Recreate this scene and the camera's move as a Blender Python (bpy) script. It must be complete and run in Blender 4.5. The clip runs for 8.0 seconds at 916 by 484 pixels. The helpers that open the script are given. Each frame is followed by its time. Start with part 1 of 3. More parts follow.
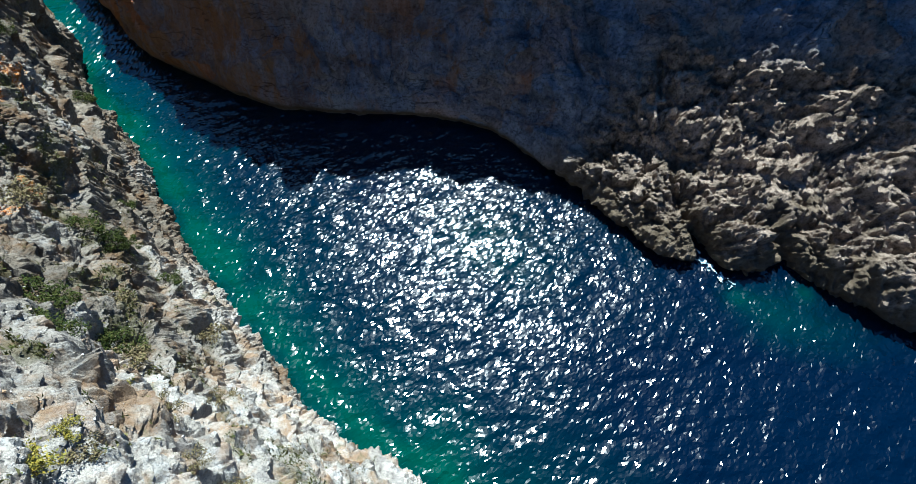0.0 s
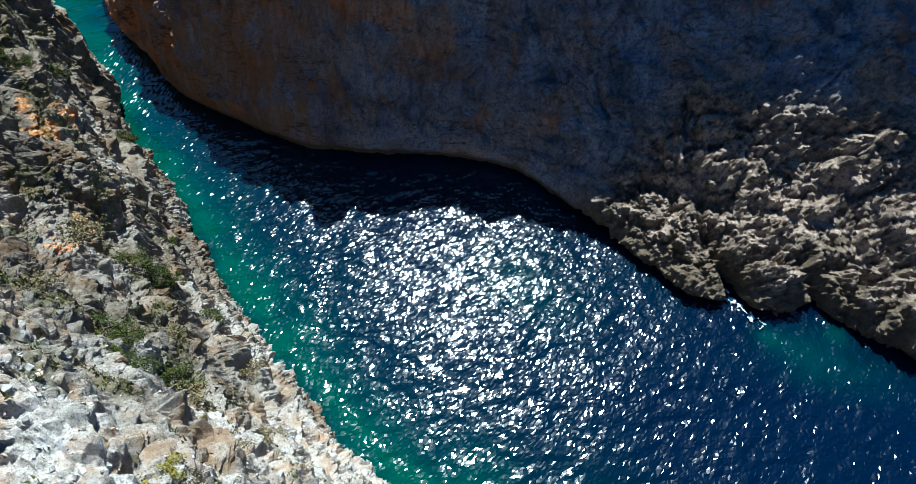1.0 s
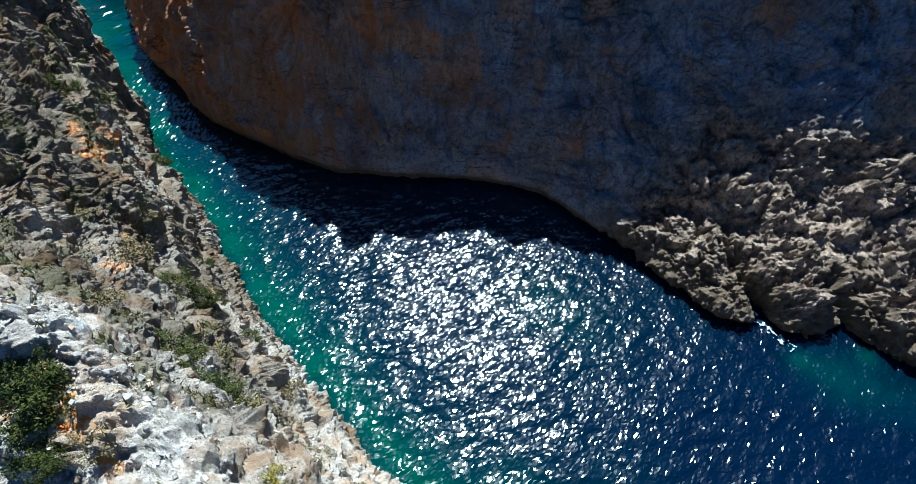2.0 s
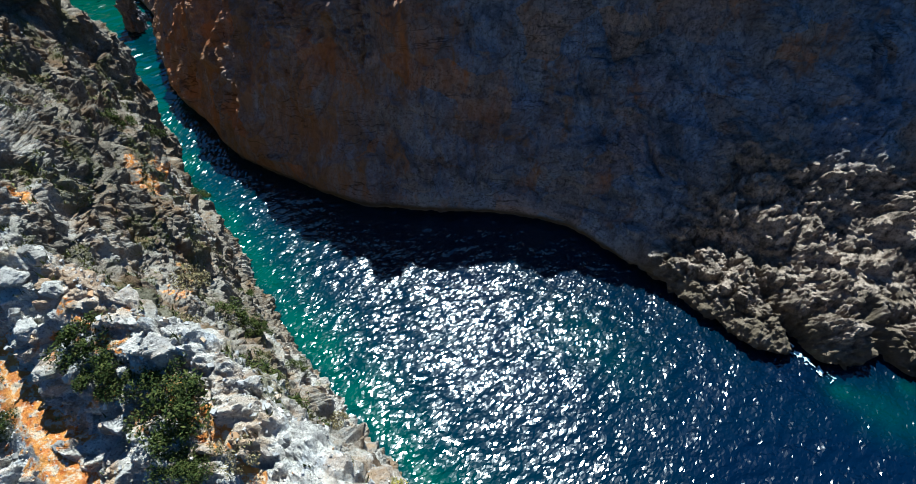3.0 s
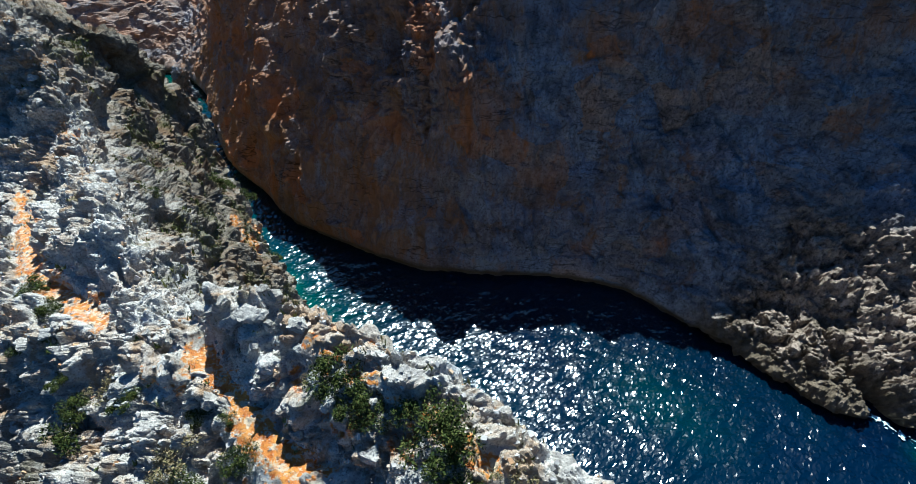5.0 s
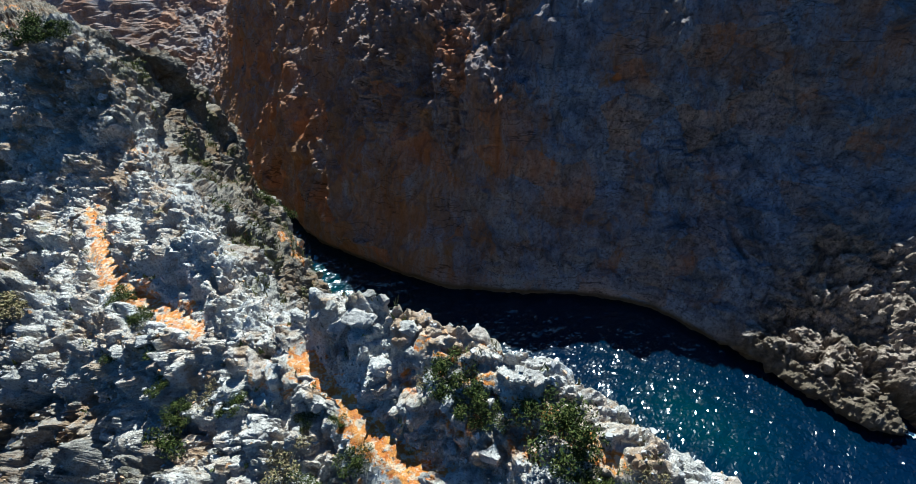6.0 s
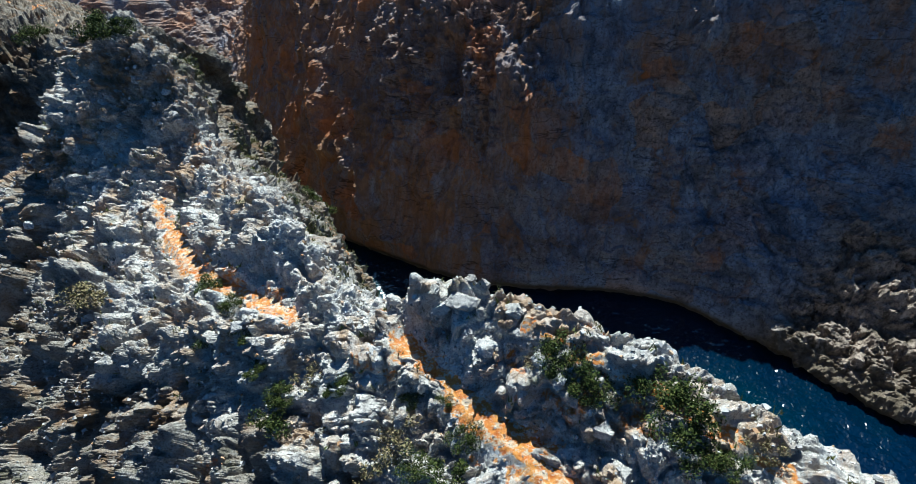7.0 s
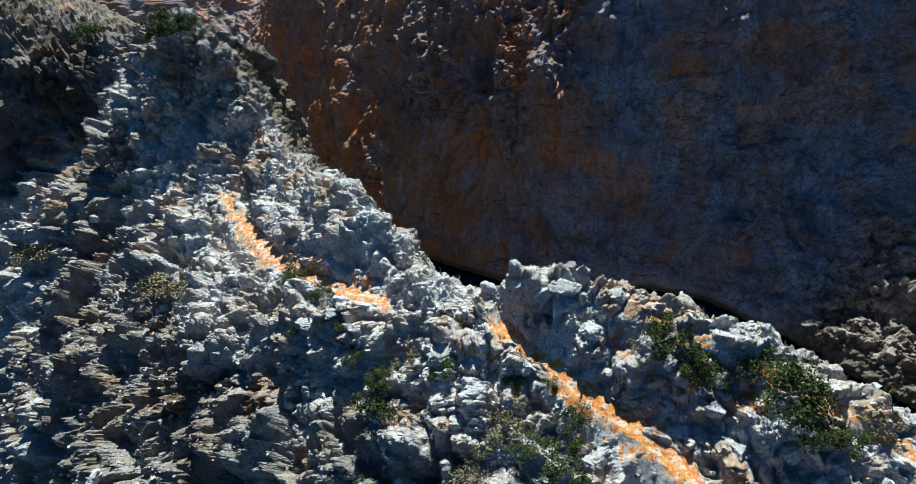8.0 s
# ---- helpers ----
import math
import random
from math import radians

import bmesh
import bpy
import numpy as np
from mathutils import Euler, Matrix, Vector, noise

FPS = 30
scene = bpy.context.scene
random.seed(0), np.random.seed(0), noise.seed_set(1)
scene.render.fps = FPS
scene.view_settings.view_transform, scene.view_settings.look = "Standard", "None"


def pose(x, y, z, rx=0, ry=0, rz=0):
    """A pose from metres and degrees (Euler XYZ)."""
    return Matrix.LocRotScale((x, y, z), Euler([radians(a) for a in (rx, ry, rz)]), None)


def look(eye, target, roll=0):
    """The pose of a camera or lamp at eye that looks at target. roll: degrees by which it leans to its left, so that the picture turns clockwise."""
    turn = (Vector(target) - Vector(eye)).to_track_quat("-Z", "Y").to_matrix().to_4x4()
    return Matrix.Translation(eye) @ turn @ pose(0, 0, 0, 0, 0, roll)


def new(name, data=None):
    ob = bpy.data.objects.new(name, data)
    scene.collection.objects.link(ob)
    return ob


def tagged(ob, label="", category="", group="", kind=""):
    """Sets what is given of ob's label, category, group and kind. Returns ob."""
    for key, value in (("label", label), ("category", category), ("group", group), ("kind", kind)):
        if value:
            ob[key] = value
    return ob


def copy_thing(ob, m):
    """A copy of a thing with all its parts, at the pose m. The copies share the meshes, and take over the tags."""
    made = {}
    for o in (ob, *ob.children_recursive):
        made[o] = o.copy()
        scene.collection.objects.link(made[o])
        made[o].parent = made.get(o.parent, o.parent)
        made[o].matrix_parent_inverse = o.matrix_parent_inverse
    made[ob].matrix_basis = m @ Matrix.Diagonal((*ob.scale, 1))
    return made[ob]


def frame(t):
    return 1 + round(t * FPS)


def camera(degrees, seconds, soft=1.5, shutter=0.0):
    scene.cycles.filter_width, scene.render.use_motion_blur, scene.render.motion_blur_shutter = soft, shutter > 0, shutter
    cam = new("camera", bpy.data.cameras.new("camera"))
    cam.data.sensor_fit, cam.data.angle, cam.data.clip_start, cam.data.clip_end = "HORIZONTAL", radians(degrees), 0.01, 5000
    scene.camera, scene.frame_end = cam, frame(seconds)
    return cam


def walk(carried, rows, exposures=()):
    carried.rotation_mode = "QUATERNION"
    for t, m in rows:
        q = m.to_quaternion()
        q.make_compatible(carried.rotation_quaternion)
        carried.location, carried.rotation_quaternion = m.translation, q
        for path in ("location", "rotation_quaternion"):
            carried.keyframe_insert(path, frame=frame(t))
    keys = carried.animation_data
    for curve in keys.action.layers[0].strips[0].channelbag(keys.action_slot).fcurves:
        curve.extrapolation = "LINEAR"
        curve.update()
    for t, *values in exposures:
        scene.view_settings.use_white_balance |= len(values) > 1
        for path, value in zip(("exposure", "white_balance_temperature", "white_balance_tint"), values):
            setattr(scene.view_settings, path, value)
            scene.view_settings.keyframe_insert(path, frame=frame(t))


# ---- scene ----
cam = camera(81.1, 8.0, soft=0.75, shutter=0.15)
METRES, EYE, TILT, LEAN, TURN = 32.0, 51.84, -55.4, 0.0, 0.0
ROWS = [
    (0.0, 0.0, 0.0, 0.0, -0.0, 0.0, -0.0),
    (0.5, -0.0477, -0.0121, 0.0046, 0.22, 1.99, -0.2),
    (1.0, -0.0958, -0.0249, 0.009, 0.42, 3.75, -0.44),
    (1.5, -0.1412, -0.0369, 0.0073, 0.57, 4.84, -0.57),
    (3.0, -0.3239, -0.0598, -0.0336, 0.62, 10.58, -0.46),
    (3.5, -0.3857, -0.0706, -0.044, 0.73, 12.35, -0.52),
    (4.0, -0.4504, -0.0796, -0.0559, 0.74, 14.21, -0.56),
    (4.5, -0.5151, -0.0886, -0.0681, 0.73, 16.17, -0.59),
    (6.0, -0.7068, -0.1141, -0.1097, 0.72, 20.65, -0.52),
    (6.5, -0.7697, -0.1225, -0.1231, 0.73, 20.7, -0.52),
    (7.0, -0.8345, -0.1309, -0.1364, 0.76, 20.72, -0.52),
    (7.5, -0.9014, -0.1393, -0.1493, 0.79, 20.76, -0.54),
    (8.0, -0.9695, -0.148, -0.1615, 0.78, 20.75, -0.51),
]
walk(cam, [(t, pose(0, 0, EYE, TILT, LEAN, TURN) @ pose(METRES * x, METRES * y, METRES * z, 90 + pitch, roll, yaw)) for t, x, y, z, yaw, pitch, roll in ROWS], exposures=[(0.0, 1.3, 4580, 3), (8.0, 1.3, 4580, 3)])

# ---- light: a high sun behind the far cliff, clear sky ----
SUN_HEIGHT = 57.3
world = bpy.data.worlds.new("clear_sky")
scene.world = world
world.use_nodes = True
wn = world.node_tree.nodes
sky = wn.new("ShaderNodeTexSky")
sky.sky_type, sky.sun_disc = "NISHITA", False
sky.ozone_density = 4.0
sky.sun_elevation, sky.sun_rotation = radians(SUN_HEIGHT), 0.0
wn["Background"].inputs["Strength"].default_value = 0.0265
deep = wn.new("ShaderNodeMix")
deep.data_type, deep.blend_type = "RGBA", "MULTIPLY"
deep.inputs[0].default_value, deep.inputs[7].default_value = 1.0, (0.62, 0.95, 1.15, 1.0)
world.node_tree.links.new(sky.outputs["Color"], deep.inputs[6])
world.node_tree.links.new(deep.outputs[2], wn["Background"].inputs["Color"])
sun = new("sun", bpy.data.lights.new("sun", "SUN"))
sun.data.energy, sun.data.angle, sun.data.color = 5.0, radians(0.53), (1.0, 0.85, 0.61)
sun.matrix_world = look((0, 100 * math.cos(radians(SUN_HEIGHT)), 100 * math.sin(radians(SUN_HEIGHT))), (0, 0, 0))


# ---- materials ----
def material(name):
    m = bpy.data.materials.new(name)
    m.use_nodes = True
    return m, m.node_tree, m.node_tree.nodes["Principled BSDF"]


def node(tree, kind, **sockets):
    n = tree.nodes.new(kind)
    for key, value in sockets.items():
        n.inputs[key.replace("_", " ")].default_value = value
    return n


def ramp(tree, source, stops):
    n = tree.nodes.new("ShaderNodeValToRGB")
    el = n.color_ramp.elements
    while len(el) < len(stops):
        el.new(0.5)
    for e, (p, c) in zip(el, stops):
        e.position = p
        e.color = (*c, 1) if len(c) == 3 else (c[0], c[0], c[0], 1)
    tree.links.new(source, n.inputs["Fac"])
    return n.outputs["Color"]


def mixed(tree, fac, a, b, how="MIX"):
    n = tree.nodes.new("ShaderNodeMix")
    n.data_type, n.blend_type = "RGBA", how
    for sock, v in ((0, fac), (6, a), (7, b)):
        if isinstance(v, (int, float)):
            n.inputs[sock].default_value = v
        elif isinstance(v, tuple):
            n.inputs[sock].default_value = (*v, 1)
        else:
            tree.links.new(v, n.inputs[sock])
    return n.outputs[2]


def place(tree, scale=(1, 1, 1), kind="Object"):
    co = tree.nodes.new("ShaderNodeTexCoord")
    mp = tree.nodes.new("ShaderNodeMapping")
    mp.inputs["Scale"].default_value = scale
    tree.links.new(co.outputs[kind], mp.inputs["Vector"])
    return mp.outputs["Vector"]


def grain(tree, vec, scale, detail=6, rough=0.6, distort=0.0):
    n = node(tree, "ShaderNodeTexNoise", Scale=scale, Detail=detail, Roughness=rough, Distortion=distort)
    tree.links.new(vec, n.inputs["Vector"])
    return n.outputs["Fac"]


def bumped(tree, bsdf, heights):
    last = None
    for h, strength, dist in heights:
        b = node(tree, "ShaderNodeBump", Strength=strength, Distance=dist)
        tree.links.new(h, b.inputs["Height"])
        if last:
            tree.links.new(last, b.inputs["Normal"])
        last = b.outputs["Normal"]
    tree.links.new(last, bsdf.inputs["Normal"])


def attribute(tree, name):
    n = tree.nodes.new("ShaderNodeAttribute")
    n.attribute_name = name
    return n.outputs["Fac"]


def limestone(name, light, dark, rust, rust_at, streak, patch, soil=False):
    """Weathered limestone: pale and grey patches, rust-coloured iron stains, vertical streaks, pitted relief."""
    m, t, b = material(name)
    vec = place(t)
    tall = place(t, (1, 1, 0.2))
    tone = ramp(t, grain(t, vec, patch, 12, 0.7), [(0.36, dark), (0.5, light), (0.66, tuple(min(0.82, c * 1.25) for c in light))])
    spots = ramp(t, grain(t, vec, 4.0 if soil else 1.2, 9, 0.75), [(0.36, (0.45,)), (0.48, (1.0,))])
    tone = mixed(t, 0.8, tone, spots, "MULTIPLY")
    pits = ramp(t, grain(t, vec, 11.0 if soil else 2.8, 6, 0.7), [(0.37, (0.3,)), (0.48, (1.0,))])
    tone = mixed(t, 0.85, tone, pits, "MULTIPLY")
    run = ramp(t, grain(t, tall, 0.9, 8, 0.65, 0.8), [(0.45, (0.0,)), (0.64, (1.0,))])
    tone = mixed(t, streak, tone, mixed(t, run, tone, tuple(c * 0.5 for c in dark)))
    if soil:
        ochre = ramp(t, grain(t, vec, 0.35, 8, 0.7, 0.4), [(0.47, (0.0,)), (0.61, (0.8,))])
        tone = mixed(t, ochre, tone, mixed(t, grain(t, vec, 2.0, 6), (0.26, 0.13, 0.05), (0.66, 0.44, 0.22)))
        lichen = ramp(t, grain(t, place(t, (1, 1.1, 0.9)), 0.5, 9, 0.72, 0.3), [(0.57, (0.0,)), (0.66, (0.7,))])
        tone = mixed(t, lichen, tone, (0.20, 0.20, 0.10))
        earth = mixed(t, ramp(t, grain(t, vec, 2.4, 9, 0.75), [(0.4, (0.0,)), (0.6, (1.0,))]), (0.56, 0.15, 0.014), (0.80, 0.36, 0.06))
        earth = mixed(t, ramp(t, grain(t, vec, 3.2, 9, 0.75, 0.3), [(0.50, (0.0,)), (0.55, (0.85,))]), earth, (0.80, 0.68, 0.48))
        # brown-grey weathering, deepened so that slope shade is put into the colour
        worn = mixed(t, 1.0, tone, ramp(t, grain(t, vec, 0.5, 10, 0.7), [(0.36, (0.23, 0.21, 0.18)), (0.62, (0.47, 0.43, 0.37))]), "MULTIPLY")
        tone = mixed(t, attribute(t, "patina_shade"), tone, worn)
        patchy = node(t, "ShaderNodeMath")
        patchy.operation = "MULTIPLY_ADD"
        t.links.new(attribute(t, "soil"), patchy.inputs[0])
        patchy.inputs[1].default_value = 0.62
        t.links.new(grain(t, vec, 2.2, 8, 0.72), patchy.inputs[2])
        tone = mixed(t, ramp(t, patchy.outputs[0], [(0.76, (0.0,)), (0.92, (0.95,))]), tone, earth)
        tone = mixed(t, attribute(t, "scrub"), tone, mixed(t, grain(t, vec, 3.5, 8, 0.7), (0.035, 0.045, 0.015), (0.19, 0.18, 0.07)))
    else:
        stain = ramp(t, grain(t, place(t, (1, 1, 0.6)), 0.2, 8, 0.65, 0.5), [(rust_at, (0.0,)), (rust_at + 0.12, (0.8,))])
        stain = mixed(t, 1.0, stain, attribute(t, "rusty"), "ADD")
        stain = mixed(t, 1.0, stain, ramp(t, grain(t, tall, 0.4, 8, 0.7, 0.5), [(0.34, (0.25,)), (0.56, (1.0,))]), "MULTIPLY")
        tone = mixed(t, stain, tone, mixed(t, grain(t, tall, 1.3, 8, 0.7), tuple(c * 0.35 for c in rust), tuple(c * 1.5 for c in rust)))
        shift = t.nodes.new("ShaderNodeTexNoise")
        shift.inputs["Scale"].default_value, shift.inputs["Detail"].default_value = 0.5, 4
        t.links.new(vec, shift.inputs["Vector"])
        bent = mixed(t, 0.88, shift.outputs["Color"], place(t, (0.13, 0.13, 0.16)))
        plate = node(t, "ShaderNodeTexVoronoi", Scale=1.6)
        t.links.new(bent, plate.inputs["Vector"])
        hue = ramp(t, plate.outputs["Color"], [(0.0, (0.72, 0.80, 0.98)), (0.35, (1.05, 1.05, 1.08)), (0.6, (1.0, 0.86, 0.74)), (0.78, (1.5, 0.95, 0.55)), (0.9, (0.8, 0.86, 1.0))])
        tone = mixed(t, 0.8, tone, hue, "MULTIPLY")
        beds = ramp(t, grain(t, place(t, (0.3, 0.3, 1.3)), 0.4, 3, 0.5, 0.3), [(0.482, (1.0,)), (0.5, (0.25,)), (0.518, (1.0,))])
        broken = ramp(t, grain(t, vec, 0.12, 4, 0.6), [(0.46, (0.0,)), (0.58, (0.85,))])
        tone = mixed(t, broken, tone, mixed(t, 1.0, tone, beds, "MULTIPLY"))
        # paler, warmer copy of the limestone: sunlight put into the spur's colour
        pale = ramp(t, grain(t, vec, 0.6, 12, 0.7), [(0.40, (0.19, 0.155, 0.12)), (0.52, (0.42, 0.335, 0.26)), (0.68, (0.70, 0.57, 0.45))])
        tone = mixed(t, attribute(t, "painted_sun"), tone, mixed(t, 0.7, mixed(t, 0.8, pale, spots, "MULTIPLY"), pits, "MULTIPLY"))
        tone = mixed(t, attribute(t, "tide"), tone, mixed(t, grain(t, vec, 1.5, 8, 0.7), (0.06, 0.045, 0.025), (0.24, 0.19, 0.125)))
    t.links.new(tone, b.inputs["Base Color"])
    b.inputs["Roughness"].default_value = 0.95
    b.inputs["Specular IOR Level"].default_value = 0.15
    bumped(t, b, [(grain(t, vec, 2.5, 12, 0.8), 1.0, 0.4 if soil else 0.6), (grain(t, vec, 9.0, 8, 0.75), 1.0, 0.12)])
    return m


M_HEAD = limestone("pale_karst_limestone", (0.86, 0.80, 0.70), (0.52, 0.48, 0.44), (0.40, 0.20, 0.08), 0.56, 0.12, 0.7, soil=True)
# cliff rock toned darker and cooler: its bluish shade put into the colour
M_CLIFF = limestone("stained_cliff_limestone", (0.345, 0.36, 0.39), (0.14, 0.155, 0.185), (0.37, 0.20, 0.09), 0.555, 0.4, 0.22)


def sea():
    m, t, b = material("sea_water")
    shallow = attribute(t, "shallow")
    tint = ramp(t, shallow, [(0.0, (0.0004, 0.0042, 0.0155)), (0.3, (0.0004, 0.010, 0.0185)), (0.65, (0.0004, 0.023, 0.0235)), (1.0, (0.001, 0.042, 0.027))])
    t.links.new(tint, b.inputs["Base Color"])
    b.inputs["Roughness"].default_value = 0.125
    b.inputs["IOR"].default_value = 1.333
    b.inputs["Specular IOR Level"].default_value = 1.0
    bumped(t, b, [(grain(t, place(t), 3.0, 2, 0.5, 0.5), 1.0, 0.006)])
    return m


M_SEA = sea()


# ---- shaping tools ----
def lattice(ix, iy, iz, seed):
    h = (ix * 374761393 + iy * 668265263 + iz * 2147483647 + seed * 974634777) & 0xFFFFFFFF
    h = ((h ^ (h >> 13)) * 1274126177) & 0xFFFFFFFF
    h = ((h ^ (h >> 16)) * 2246822519) & 0xFFFFFFFF
    return ((h ^ (h >> 15)) & 0xFFFFFF) / 16777216.0


def value_noise(p, seed):
    c = np.floor(p).astype(np.int64)
    f = p - c
    f = f * f * f * (f * (f * 6 - 15) + 10)
    out = 0.0
    for dx in (0, 1):
        for dy in (0, 1):
            for dz in (0, 1):
                w = (f[:, 0] if dx else 1 - f[:, 0]) * (f[:, 1] if dy else 1 - f[:, 1]) * (f[:, 2] if dz else 1 - f[:, 2])
                out = out + w * lattice(c[:, 0] + dx, c[:, 1] + dy, c[:, 2] + dz, seed)
    return out * 2 - 1


def fbm(p, size, seed, octaves=4, rough=0.5):
    out, amp = 0.0, 1.0
    for k in range(octaves):
        out = out + amp * value_noise(p / size * 2 ** k + 17.3 * k, seed + k)
        amp *= rough
    return out


def cells(p, size, seed):
    """Distances to the nearest and the second nearest of scattered seeds, in cells."""
    q = p / size
    c = np.floor(q - 0.5).astype(np.int64)
    f1 = np.full(len(p), 9.0)
    f2 = f1.copy()
    for dx in (0, 1):
        for dy in (0, 1):
            for dz in (0, 1):
                i, j, k = c[:, 0] + dx, c[:, 1] + dy, c[:, 2] + dz
                a = lattice(i, j, k, seed)
                d = (i + 0.15 + 0.7 * a - q[:, 0]) ** 2 + (j + 0.15 + 0.7 * (a * 57.3 % 1) - q[:, 1]) ** 2 + (k + 0.15 + 0.7 * (a * 913.7 % 1) - q[:, 2]) ** 2
                f2 = np.minimum(f2, np.maximum(f1, d))
                f1 = np.minimum(f1, d)
    return np.sqrt(f1), np.sqrt(f2)


def spline(points, u, pull=0.5):
    """A cardinal spline through the points, at the parameters u (0 to n - 1); a small pull keeps it near straight lines."""
    p = np.asarray(points, float)
    p = np.concatenate([[2 * p[0] - p[1]], p, [2 * p[-1] - p[-2]]])
    i = np.clip(u.astype(int), 0, len(points) - 2)
    f = (u - i)[:, None]
    a, b, c, d = p[i], p[i + 1], p[i + 2], p[i + 3]
    m, n = (c - a) * pull, (d - b) * pull
    return (2 * f ** 3 - 3 * f ** 2 + 1) * b + (f ** 3 - 2 * f ** 2 + f) * m + (3 * f ** 2 - 2 * f ** 3) * c + (f ** 3 - f ** 2) * n


def steps(lengths, pitch):
    """Parameters 0 to n along n spans of those lengths, about pitch (one a span) apart."""
    out = []
    for k, (length, p) in enumerate(zip(lengths, pitch)):
        n = max(2, int(length / p))
        out.append(k + np.arange(n) / n)
    return np.concatenate(out + [[float(len(lengths))]])


def loft(rails, u_pitch, v_pitch, pull=0.5):
    """A sheet over rails (each a list of stations), as a grid of points and smooth normals."""
    rails = [np.asarray(r, float) for r in rails]
    mid = sum(rails) / len(rails)
    u = steps(np.linalg.norm(np.diff(mid, axis=0), axis=1), u_pitch)
    grid = np.stack([spline(r, u) for r in rails], 1)
    gaps = np.linalg.norm(np.diff(grid, axis=1), axis=2).mean(0)
    v = steps(gaps, v_pitch)
    flat = np.stack([spline(g, v, pull) for g in grid])
    du, dv = np.gradient(flat, axis=0), np.gradient(flat, axis=1)
    n = np.cross(du, dv)
    n /= np.linalg.norm(n, axis=2, keepdims=True) + 1e-9
    return flat, n, u, v


def sheet(name, grid, mat, attributes=(), smooth=True, only=None):
    """A grid of points as a mesh; only: which of its quads to take."""
    nu, nv = grid.shape[:2]
    me = bpy.data.meshes.new(name)
    k = np.arange(nu * nv).reshape(nu, nv)
    quads = np.stack([k[:-1, :-1], k[1:, :-1], k[1:, 1:], k[:-1, 1:]], -1).reshape(-1, 4)
    co = grid.reshape(-1, 3)
    if only is not None:
        used, quads = np.unique(quads[only], return_inverse=True)
        co, attributes = co[used], [(key, np.asarray(values).reshape(-1)[used]) for key, values in attributes]
    quads = quads.reshape(-1)
    me.vertices.add(len(co))
    me.vertices.foreach_set("co", co.reshape(-1).astype(np.float32))
    me.loops.add(len(quads))
    me.loops.foreach_set("vertex_index", quads.astype(np.int32))
    me.polygons.add(len(quads) // 4)
    me.polygons.foreach_set("loop_start", np.arange(0, len(quads), 4, dtype=np.int32))
    for key, values in attributes:
        me.attributes.new(key, "FLOAT", "POINT").data.foreach_set("value", np.asarray(values, np.float32).reshape(-1))
    me.update(calc_edges=True)
    me.polygons.foreach_set("use_smooth", np.full(len(me.polygons), smooth))
    me.materials.append(mat)
    return new(name, me)


def along(p, line):
    """Distance in plan from the points to a polyline."""
    best = np.full(len(p), 1e9)
    for a, b in zip(line[:-1], line[1:]):
        a, b = np.array(a[:2], float), np.array(b[:2], float)
        s = np.clip(((p[:, :2] - a) @ (b - a)) / ((b - a) @ (b - a)), 0, 1)
        best = np.minimum(best, np.linalg.norm(p[:, :2] - a - s[:, None] * (b - a), axis=1))
    return best


def blocks(p, size, seed, crack=0.12):
    """Fractured rock: each cell a tilted facet at its own height, with open joints between the cells."""
    q = p / size
    c = np.floor(q - 0.5).astype(np.int64)
    f1 = np.full(len(p), 9.0)
    f2 = f1.copy()
    facet = np.zeros(len(p))
    for dx in (0, 1):
        for dy in (0, 1):
            for dz in (0, 1):
                i, j, k = c[:, 0] + dx, c[:, 1] + dy, c[:, 2] + dz
                a = lattice(i, j, k, seed)
                b, e = a * 57.3 % 1, a * 913.7 % 1
                ox, oy, oz = q[:, 0] - i - 0.15 - 0.7 * a, q[:, 1] - j - 0.15 - 0.7 * b, q[:, 2] - k - 0.15 - 0.7 * e
                d = ox * ox + oy * oy + oz * oz
                h = (a * 7 + b * 3) % 1 * 1.2 - 0.6 + ox * ((b * 5 + e) % 1 * 2 - 1) + oy * ((e * 9 + a) % 1 * 2 - 1) + oz * ((a * 13 + e) % 1 * 2 - 1)
                facet = np.where(d < f1, h, facet)
                f2 = np.minimum(f2, np.maximum(f1, d))
                f1 = np.minimum(f1, d)
    gap = np.clip((np.sqrt(f2) - np.sqrt(f1)) / crack, 0, 1)
    return facet * gap - 0.5 * (1 - gap)


